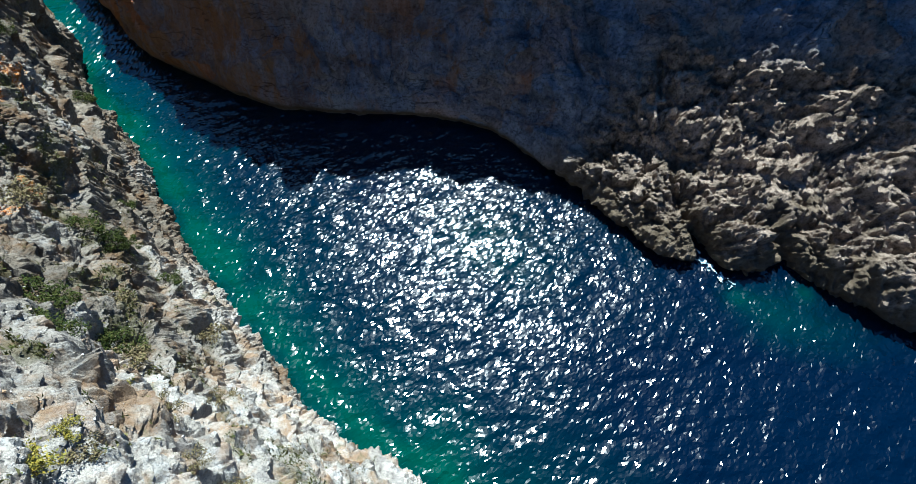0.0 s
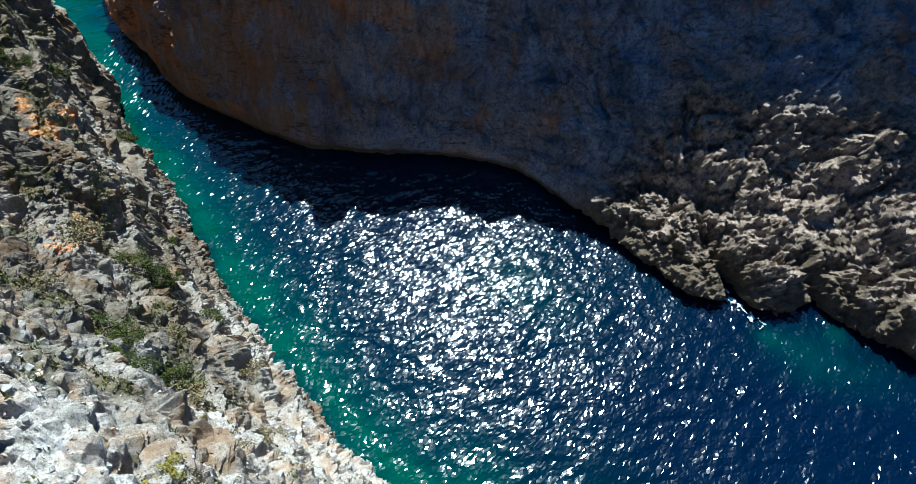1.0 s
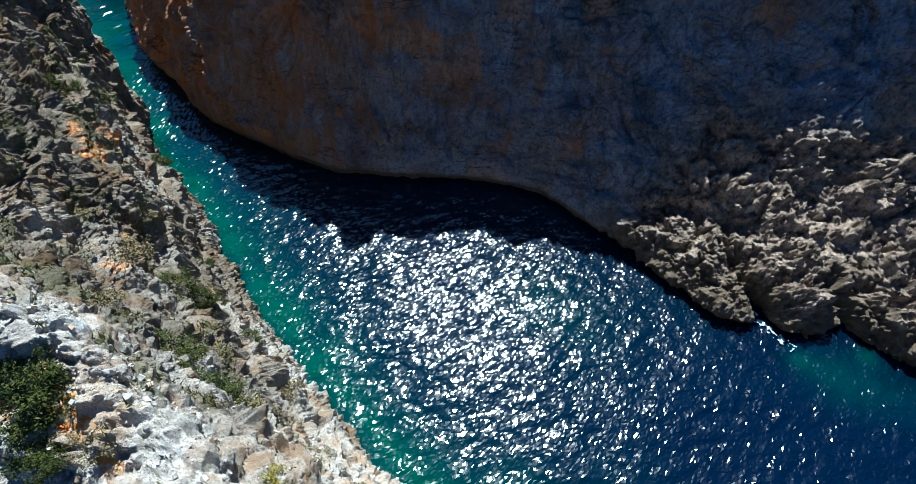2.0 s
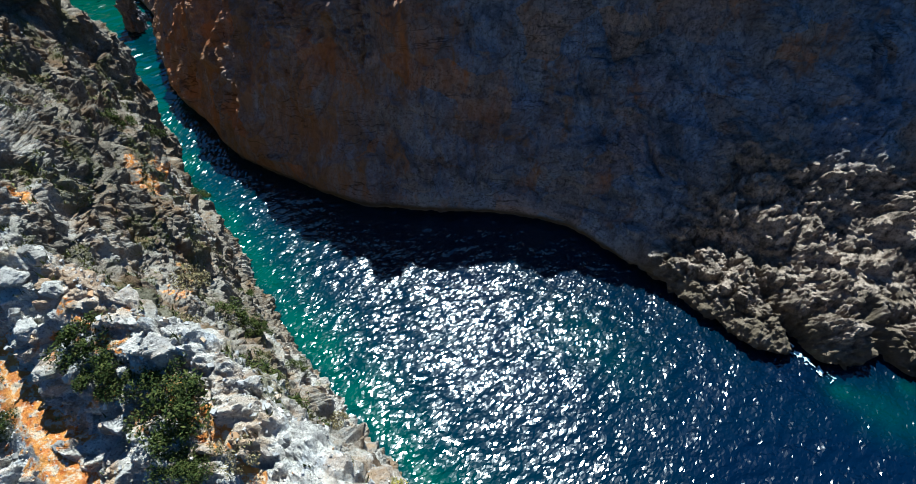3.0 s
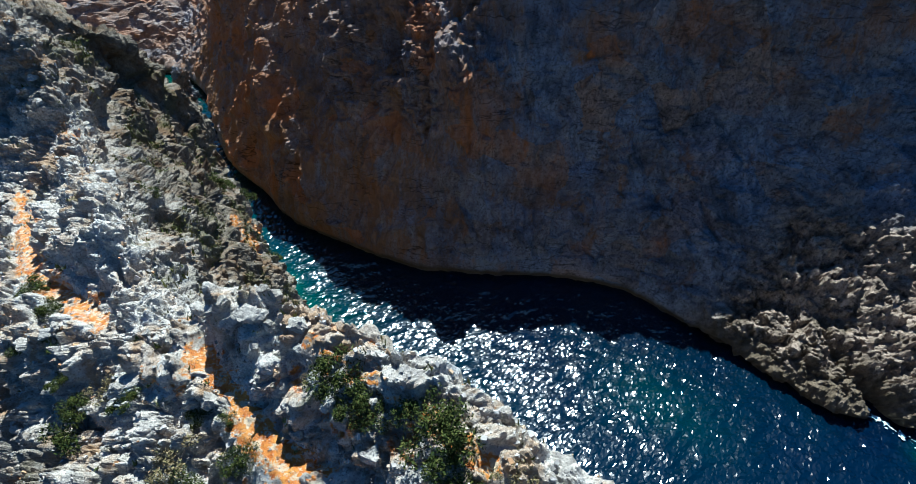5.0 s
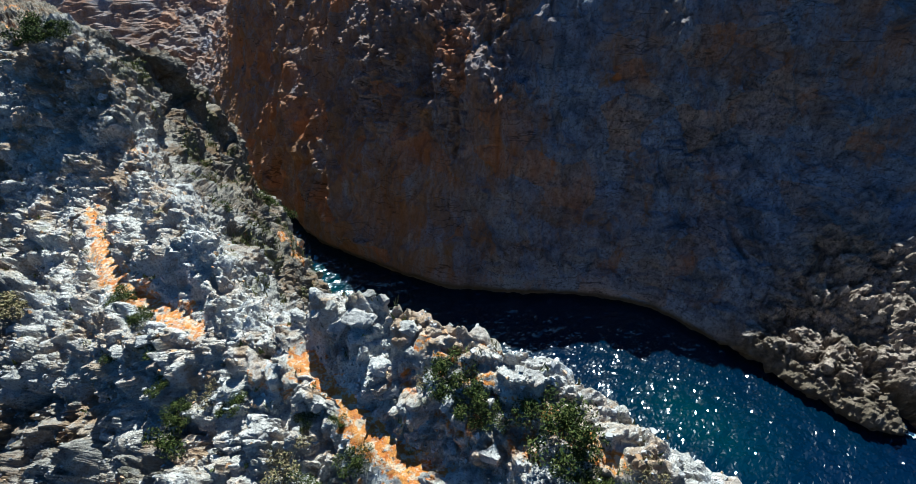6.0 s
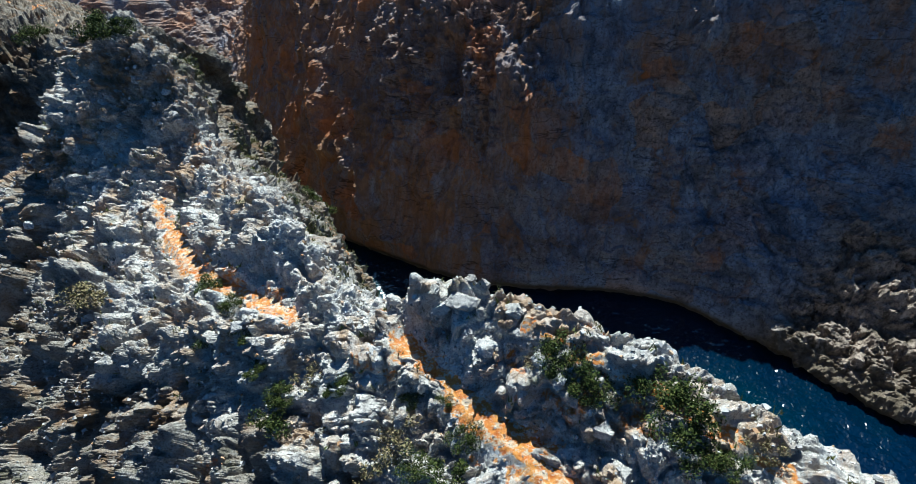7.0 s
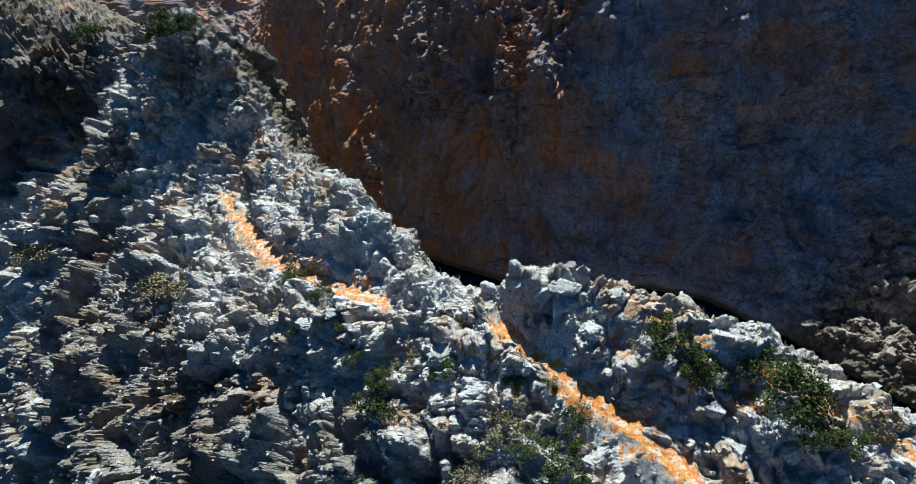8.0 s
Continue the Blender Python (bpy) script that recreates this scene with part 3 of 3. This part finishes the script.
gx, gy = gx + pitch[0] * shake.uniform(-0.36, 0.36, gx.shape), gy + pitch[1] * shake.uniform(-0.36, 0.36, gy.shape)
S = np.stack([gx, gy, gx * 0], -1).reshape(-1, 3)
turned = np.stack([0.75 * (0.87 * S[:, 0] + 0.5 * S[:, 1]), 1.3 * (0.87 * S[:, 1] - 0.5 * S[:, 0]), S[:, 2]], 1)
bent = turned + 0.5 * fbm(S, 3.0, 420, 2)[:, None]
swell = 0.075 * value_noise(bent / 1.9, 430) + 0.075 * value_noise(bent / 0.9 + 7.7, 431) + 0.09 * value_noise(turned / 5.5, 432)
swell = swell + 0.0138 * shake.normal(size=len(S)) * np.clip(pitch[0] * pitch[1] / 0.0625, 1, 4).reshape(-1)
near = np.minimum(along(S, HEAD_FOOT), 30) + 1.2 * fbm(S, 5.0, 400, 3)
shallow = 0.75 * np.exp(-np.maximum(near, 0) / 3.0) + 0.38 * np.exp(-np.maximum(near, 0) / 13.0)
for x, y, r, a in ((6, 33, 6, 0.24), (2, 37, 5, 0.15), (33.5, 26.5, 3.5, 0.45), (38.5, 24, 4, 0.28), (44, 19.5, 5, 0.15), (30.5, 28.5, 1.6, 0.5), (38.2, 29.0, 1.4, 0.5), (-100, 130, 18, 0.95), (-78, 101, 10, 0.5), (-66, 86, 8, 0.4)):
    shallow += a * np.exp(-((S[:, 0] - x) ** 2 + (S[:, 1] - y) ** 2) / r ** 2)
shallow += 0.08 * fbm(S, 9.0, 410, 3)
shallow -= 0.3 * np.clip((S[:, 0] - 10) / 20, 0, 1) * np.clip((24 - S[:, 1]) / 8, 0, 1)
S[:, 2] = swell * (np.abs(S[:, 0]) < 250) * (np.abs(S[:, 1]) < 240)
water = tagged(sheet("water", S.reshape(nx, ny, 3), M_SEA, [("shallow", np.clip(shallow, 0, 1))], smooth=False), "deep blue sea inlet with turquoise shallows and sun glitter", "sea", kind="structure")


# ---- loose stones ----
def part(name, me, parent, label=""):
    ob = new(name, me)
    ob.parent = parent
    return tagged(ob, label) if label else ob


def mesh_of(name, verts, faces, mat, smooth=False):
    me = bpy.data.meshes.new(name)
    me.from_pydata([tuple(v) for v in verts], [], [tuple(f) for f in faces])
    me.materials.append(mat)
    me.polygons.foreach_set("use_smooth", np.full(len(me.polygons), smooth))
    me.update()
    return me


def icosphere(levels):
    bm = bmesh.new()
    bmesh.ops.create_icosphere(bm, subdivisions=levels, radius=1)
    v = np.array([x.co[:] for x in bm.verts])
    f = np.array([[x.index for x in p.verts] for p in bm.faces])
    bm.free()
    return v, f


def stone(seed, levels=4):
    """A broken block: a ball cut by random planes, then pitted."""
    rng = np.random.default_rng(seed)
    v, f = icosphere(levels)
    for _ in range(18):
        n = rng.normal(size=3)
        n /= np.linalg.norm(n)
        d = rng.uniform(0.45, 0.82)
        v = v - np.maximum(v @ n - d, 0)[:, None] * n
    v = v * (1 + 0.16 * fbm(v, 0.45, seed, 4, 0.6))[:, None] * np.array([1.0, rng.uniform(0.7, 1.0), rng.uniform(0.55, 0.8)])
    return v, f


def stone_material():
    m, t, b = material("loose_limestone")
    vec = place(t)
    info = t.nodes.new("ShaderNodeObjectInfo")
    tone = ramp(t, grain(t, vec, 2.0, 10, 0.72), [(0.38, (0.36, 0.35, 0.34)), (0.5, (0.64, 0.62, 0.59)), (0.66, (0.78, 0.76, 0.72))])
    tone = mixed(t, 1.0, tone, ramp(t, info.outputs["Random"], [(0.0, (0.7, 0.66, 0.6)), (0.5, (1.0, 0.98, 0.95)), (1.0, (0.95, 0.9, 0.8))]), "MULTIPLY")
    t.links.new(tone, b.inputs["Base Color"])
    b.inputs["Roughness"].default_value = 0.95
    b.inputs["Specular IOR Level"].default_value = 0.15
    bumped(t, b, [(grain(t, vec, 5.0, 9, 0.75), 1.0, 0.25)])
    return m


def rubble_material():
    m, t, b = material("limestone_rubble")
    geo = t.nodes.new("ShaderNodeNewGeometry")
    tone = ramp(t, geo.outputs["Random Per Island"], [(0.0, (0.22, 0.21, 0.19)), (0.4, (0.40, 0.38, 0.35)), (0.8, (0.52, 0.49, 0.45)), (0.92, (0.50, 0.36, 0.22)), (1.0, (0.42, 0.24, 0.11))])
    tone = mixed(t, 0.6, tone, ramp(t, grain(t, place(t), 8.0, 6, 0.7), [(0.35, (0.5,)), (0.6, (1.0,))]), "MULTIPLY")
    t.links.new(tone, b.inputs["Base Color"])
    b.inputs["Roughness"].default_value = 0.95
    b.inputs["Specular IOR Level"].default_value = 0.15
    return m


M_STONE, M_RUBBLE = stone_material(), rubble_material()
rng = np.random.default_rng(5)
column = np.repeat(np.arange(HEAD_SHAPE[0]), HEAD_SHAPE[1])
station = HEAD_U[column]


def scatter(count, where):
    """Vertices of the headland, picked at random where the weight allows."""
    w = where / where.sum()
    return rng.choice(len(HEAD), count, replace=False, p=w)


area = np.linalg.norm(np.cross(np.gradient(HEAD_BASE, axis=0), np.gradient(HEAD_BASE, axis=1)), axis=2).reshape(-1)
on_top = area * (HEAD_SIDE > 1.75) * (HEAD_SIDE < 5.2) * (station > 1.6) * (station < 9.6) * np.clip(HEAD_N[:, 2] * 3 - 0.8, 0, 1)
stones = [mesh_of("rock", *stone(60 + k), M_STONE) for k in range(9)]
for k, i in enumerate(scatter(262, on_top * (1 - HEAD_SOIL))):
    ob = part("rock", stones[k % 9], headland)
    size = 0.22 + 0.55 * rng.random() ** 2.2
    ob.matrix_basis = Matrix.Translation(HEAD[i] - np.array([0, 0, 0.15 * size])) @ Euler(rng.uniform(-0.5, 0.5, 3) + np.array([0, 0, rng.uniform(0, 6.28)])).to_matrix().to_4x4() @ Matrix.Scale(size, 4)

for k in range(34):
    a = 0.3 + 5.4 * (k % 17) / 16.0 + rng.uniform(-0.12, 0.12)
    c = spline(PATH_A, np.array([a]))[0]
    d = spline(PATH_A, np.array([min(a + 0.05, 5.9)]))[0] - c
    out = np.array([d[1], -d[0], 0]) / np.hypot(d[0], d[1])
    at = c + out * ((1.35 if k < 17 else 2.3) + rng.uniform(-0.2, 0.6))
    top = HEAD[np.argmin(((HEAD[:, :2] - at[:2]) ** 2).sum(1))]
    ob = part("rock", stones[(k * 4) % 9], headland)
    wide = 0.25 + 0.5 * rng.random() ** 1.5
    ob.matrix_basis = Matrix.Translation((at[0], at[1], top[2] + 0.1 * wide)) @ Euler(rng.uniform(-0.35, 0.35, 3) + np.array([0, 0, rng.uniform(0, 6.28)])).to_matrix().to_4x4() @ Matrix.Scale(wide, 4)

v0 = np.array([(x, y, z) for x in (-1, 1) for y in (-1, 1) for z in (-1, 1)], float) * 0.62
f0 = np.array([(0, 1, 3), (0, 3, 2), (4, 6, 7), (4, 7, 5), (0, 4, 5), (0, 5, 1), (2, 3, 7), (2, 7, 6), (0, 2, 6), (0, 6, 4), (1, 5, 7), (1, 7, 3)])
slope_too = area * (HEAD_SIDE > 0.45) * (HEAD_SIDE < 5.4) * (station > 1.5) * (station < 10.4) * np.where(HEAD_SIDE < 1.8, 0.25, 1.0)
n_stones = 20000
pick = rng.choice(len(HEAD), n_stones, replace=False, p=slope_too / slope_too.sum())
size = (0.04 + 0.10 * rng.random(n_stones) ** 2.5) * np.where(HEAD_SOIL[pick] > 0.4, 0.5, np.where(HEAD_SIDE[pick] < 1.9, 0.6, 1.0))
spin = np.linalg.qr(rng.normal(size=(n_stones, 3, 3)))[0]
verts = np.einsum("sij,svj->svi", spin, (v0[None] + 0.32 * rng.uniform(-1, 1, (n_stones, 8, 3))) * rng.uniform(0.5, 1.3, (n_stones, 1, 3))) * size[:, None, None] + (HEAD[pick] + HEAD_N[pick] * 0.15 * size[:, None])[:, None]
faces = (f0[None] + (np.arange(n_stones) * len(v0))[:, None, None]).reshape(-1, 3)
tagged(new("rubble", mesh_of("rubble", verts.reshape(-1, 3), faces, M_RUBBLE)), "small broken limestone rubble strewn over the headland", "rubble", kind="stuff")


# ---- shrubs and grass ----
def leaf_material(name, shades):
    m, t, b = material(name)
    geo = t.nodes.new("ShaderNodeNewGeometry")
    tone = ramp(t, geo.outputs["Random Per Island"], [(k / (len(shades) - 1), c) for k, c in enumerate(shades)])
    t.links.new(tone, b.inputs["Base Color"])
    b.inputs["Roughness"].default_value = 0.85
    b.inputs["Specular IOR Level"].default_value = 0.08
    return m


M_GREEN = leaf_material("evergreen_leaves", [(0.018, 0.028, 0.006), (0.032, 0.044, 0.010), (0.052, 0.064, 0.014), (0.09, 0.09, 0.022)])
M_DRY = leaf_material("dry_twigs", [(0.10, 0.075, 0.04), (0.19, 0.15, 0.075), (0.14, 0.13, 0.05), (0.26, 0.20, 0.11)])
M_YELLOW = leaf_material("yellow_green_leaves", [(0.07, 0.08, 0.02), (0.17, 0.16, 0.03), (0.36, 0.28, 0.03), (0.24, 0.22, 0.05)])
M_GRASS = leaf_material("grass_blades", [(0.06, 0.075, 0.02), (0.11, 0.12, 0.035), (0.20, 0.18, 0.07), (0.09, 0.11, 0.03)])
M_BARK = leaf_material("grey_bark", [(0.10, 0.085, 0.07), (0.15, 0.13, 0.11)])


def shrub(name, seed, leaf_mat, count, leaf, label, category):
    """A low wind-cut shrub one metre across: leaning stems and clumps of small leaves with gaps between them."""
    rng = np.random.default_rng(seed)
    top = new(name)
    clumps = rng.uniform(-1, 1, (13, 3)) * np.array([0.40, 0.40, 0.14]) + np.array([0, 0, 0.30])
    clumps[:, 2] -= 0.35 * (clumps[:, 0] ** 2 + clumps[:, 1] ** 2)
    reach = rng.uniform(0.10, 0.22, 13)
    which = rng.integers(0, 13, count)
    d = rng.normal(size=(count, 3))
    d /= np.linalg.norm(d, axis=1, keepdims=True)
    centre = clumps[which] + d * (reach[which] * rng.uniform(0.55, 1.08, count))[:, None] * np.array([1.1, 1.1, 0.8])
    centre[:, 2] = np.maximum(centre[:, 2], 0.02)
    a = rng.normal(size=(count, 3))
    a /= np.linalg.norm(a, axis=1, keepdims=True)
    b = np.cross(a, d + 0.4 * rng.normal(size=(count, 3)))
    b /= np.linalg.norm(b, axis=1, keepdims=True) + 1e-9
    long = leaf * rng.uniform(0.7, 1.4, count)[:, None]
    quad = np.stack([centre - a * long, centre + b * long * 0.45, centre + a * long, centre - b * long * 0.45], 1)
    faces = np.arange(count * 4).reshape(-1, 4)
    part("foliage", mesh_of("foliage", quad.reshape(-1, 3), faces, leaf_mat), top)
    for c in clumps[:7]:
        v, f = [], []
        for k in range(4):
            s = k / 3
            at = np.array([c[0] * s ** 1.2, c[1] * s ** 1.2, c[2] * s - 0.06 * (1 - s)])
            r = 0.018 * (1 - 0.7 * s)
            v += [at + r * np.array([math.cos(q), math.sin(q), 0]) for q in (0, 2.1, 4.2)]
        for k in range(3):
            f += [(3 * k + j, 3 * k + (j + 1) % 3, 3 * k + 3 + (j + 1) % 3, 3 * k + 3 + j) for j in range(3)]
        part("stem", mesh_of("stem", v, f, M_BARK), top)
    return tagged(top, label, category, "shrubs on the headland")


def grounded(x, y, z):
    i = np.argmin(((HEAD - np.array([x, y, z])) ** 2).sum(1))
    return HEAD[i], HEAD_N[i]


green = [shrub("shrub", 900 + k, M_GREEN, 2200, 0.027, "dense dark green evergreen shrub rooted in the limestone", "shrub") for k in range(4)]
dry = [shrub("dry_shrub", 930 + k, M_DRY, 800, 0.034, "thin brown half-dry thorny shrub among the rocks", "shrub") for k in range(3)]
gold = [shrub("flowering_shrub", 950, M_YELLOW, 900, 0.034, "low yellow-green flowering shrub on the stony slope", "shrub")]
# (kind, x, y, z, width)
PLATEAU_SHRUBS = [("g", -53.3, 34.3, 43.4, 3.0), ("g", -52.0, 34.4, 43.2, 2.4), ("g", -38.3, 19.4, 37.7, 0.9), ("g", -45.3, 24.0, 34.2, 0.9), ("g", -40.8, 16.1, 34.4, 1.7), ("g", -38.7, 14.5, 34.6, 1.3),
                  ("g", -37.5, 12.9, 34.3, 1.5), ("g", -39.7, 13.4, 33.3, 1.3), ("g", -34.7, 9.0, 32.8, 2.2), ("g", -35.4, 9.3, 33.8, 1.3), ("g", -36.4, 11.0, 33.6, 1.2)]
PATH_SHRUBS = [("g", -29.0, 8.7, 34.8, 1.2), ("g", -27.7, 8.0, 35.3, 0.8), ("g", -26.8, 6.6, 34.9, 1.5), ("g", -27.7, 5.1, 34.7, 2.0), ("g", -28.4, 5.9, 34.2, 1.4), ("d", -29.3, 6.8, 34.3, 1.7), ("d", -30.0, 6.3, 33.5, 1.8),
               ("g", -32.0, 9.1, 34.7, 1.3), ("d", -33.6, 10.0, 34.5, 1.2), ("d", -50.3, 19.8, 30.9, 3.0), ("d", -48.6, 18.6, 31.4, 2.2), ("d", -65.3, 26.8, 27.6, 3.0), ("g", -64.6, 39.5, 42.4, 2.6), ("d", -31.0, 5.0, 33.0, 1.5)]
RIM_SHRUBS = [("g", -23.1, 8.3, 37.6, 2.0), ("g", -22.5, 7.7, 37.2, 1.9), ("g", -21.8, 7.3, 37.0, 1.5), ("g", -19.9, 6.7, 37.2, 2.0), ("g", -19.3, 6.0, 37.1, 2.4), ("g", -19.0, 5.2, 36.8, 1.8), ("g", -18.6, 4.7, 36.8, 1.3), ("g", -18.0, 4.2, 37.1, 1.3), ("d", -23.9, 8.4, 37.0, 0.9), ("d", -17.0, 4.6, 37.2, 1.2)]
SLOPE_SHRUBS = [("g", -22.4, 13.6, 26.3, 3.2), ("g", -19.6, 12.0, 27.2, 2.6), ("g", -20.3, 12.7, 22.2, 3.0), ("d", -18.7, 11.8, 22.1, 2.4), ("d", -31.1, 24.3, 22.4, 3.0), ("g", -25.6, 23.7, 10.9, 2.0), ("d", -21.7, 20.2, 8.1, 2.4), ("d", -10.7, 5.1, 28.4, 1.2),
                ("y", -12.6, 3.4, 34.9, 1.7), ("d", -12.3, 3.9, 33.6, 1.6), ("d", -9.8, 4.7, 26.7, 1.4), ("g", -33.0, 33.1, 10.1, 1.8)]
FAR_SHRUBS = [("y", -12.8, 4.7, 34.0, 1.0), ("g", -30.1, 25.4, 16.6, 2.8), ("g", -29.0, 25.6, 15.1, 2.6), ("g", -27.9, 26.0, 13.6, 1.8), ("g", -42.8, 48.7, 10.2, 2.4), ("d", -13.7, 8.0, 26.0, 1.5), ("g", -43.0, 43.8, 22.1, 2.6), ("g", -43.1, 41.5, 24.4, 2.4),
              ("g", -38.6, 24.1, 35.1, 1.8), ("g", -43.0, 39.3, 26.6, 2.4), ("d", -24.2, 18.0, 17.0, 2.0), ("d", -16.5, 12.0, 15.0, 1.8), ("y", -15.4, 8.4, 27.5, 1.1), ("d", -27.0, 15.5, 28.0, 2.2)]
models = {"g": green, "d": dry, "y": gold}
for k, (kind, x, y, z, width) in enumerate(PLATEAU_SHRUBS + PATH_SHRUBS + RIM_SHRUBS + SLOPE_SHRUBS + FAR_SHRUBS):
    at, n = grounded(x, y, z)
    lean = Vector((0, 0, 1)).lerp(Vector(n), 0.4).to_track_quat("Z", "Y").to_matrix().to_4x4()
    m = Matrix.Translation(at - np.array([0, 0, 0.05])) @ lean @ pose(0, 0, 0, 0, 0, 47 * k) @ Matrix.Diagonal((width, width * (0.8 + 0.3 * rng.random()), width * (0.75 + 0.3 * rng.random()), 1))
    model = models[kind][k % len(models[kind])]
    copy_thing(model, m)
for model in green + dry + gold:
    for ob in (*model.children_recursive, model):
        bpy.data.objects.remove(ob)

tuft = scatter(5200, area * (HEAD_SCRUB + 0.015 * (HEAD_SIDE > 0.6) * (HEAD_SIDE < 5)) * (station < 11))
blades = 7
root = np.repeat(HEAD[tuft], blades, 0) + rng.normal(size=(len(tuft) * blades, 3)) * np.array([0.10, 0.10, 0.02])
tip = root + np.array([0, 0, 1.0]) * rng.uniform(0.10, 0.30, (len(root), 1)) + rng.normal(size=(len(root), 3)) * 0.09
side = rng.normal(size=(len(root), 3)) * 0.03
tri = np.stack([root - side, root + side, tip], 1).reshape(-1, 3)
tagged(new("grass", mesh_of("grass", tri, np.arange(len(tri)).reshape(-1, 3), M_GRASS)), "sparse olive-green grass tufts on the rocky slopes", "grass", kind="stuff")

# ---- foam in a cleft of the spur ----
m_foam, t_foam, b_foam = material("sea_foam")
t_foam.links.new(ramp(t_foam, grain(t_foam, place(t_foam), 3.0, 8, 0.7), [(0.38, (0.20, 0.40, 0.45)), (0.60, (0.66, 0.76, 0.80))]), b_foam.inputs["Base Color"])
b_foam.inputs["Roughness"].default_value = 0.7
for x0, y0, x1, y1, wide in ((27.0, 34.6, 30.4, 29.6, 0.6),):
    n = 70
    su, sv = np.meshgrid(np.linspace(0, 1, n * 2), np.linspace(-1, 1, n), indexing="ij")
    ax = np.array([x1 - x0, y1 - y0, 0.0])
    cross = np.array([-ax[1], ax[0], 0]) / np.linalg.norm(ax)
    Fp = np.array([x0, y0, 0.16]) + su[..., None] * ax + sv[..., None] * cross * wide
    keep = 1.5 * fbm(Fp.reshape(-1, 3), 0.7, 700, 5, 0.65).reshape(su.shape) + 0.75 - 0.8 * np.abs(sv) - 0.9 * su ** 1.5
    keep -= 0.6 * np.maximum(0.06 - su, 0) / 0.06
    Fp[..., 2] += 0.05 * np.clip(keep, 0, 1)
    index = np.arange(n * 2 * n).reshape(n * 2, n)
    faces = np.stack([index[:-1, :-1], index[1:, :-1], index[1:, 1:], index[:-1, 1:]], -1)[keep[:-1, :-1] > 0.5]
    used, inverse = np.unique(faces, return_inverse=True)
    tagged(new("sea_foam", mesh_of("sea_foam", Fp.reshape(-1, 3)[used], inverse.reshape(-1, 4), m_foam, True)), "white foam washing into a cleft of the rocks", "foam", kind="stuff")

# ---- the rock stack at the mouth of the far channel ----
v, f = icosphere(6)
v = v * np.array([2.9, 2.6, 7.0]) + np.array([-87.4, 121.5, 3.2])
n = (v - np.array([-87.4, 121.5, 3.2])) / np.array([2.9, 2.6, 7.0])
n /= np.linalg.norm(n, axis=1, keepdims=True)
v = v + n * (1.2 * karst(v, 81, 0.8, 1.0) + 0.9 * blocks(v * np.array([1, 1, 0.6]), 4.0, 82, 0.3))[:, None]
stack = mesh_of("islet_rock", v, f, M_CLIFF)
tagged(new("islet_rock", stack), "grey limestone rock stack standing in the narrow channel", "rock")
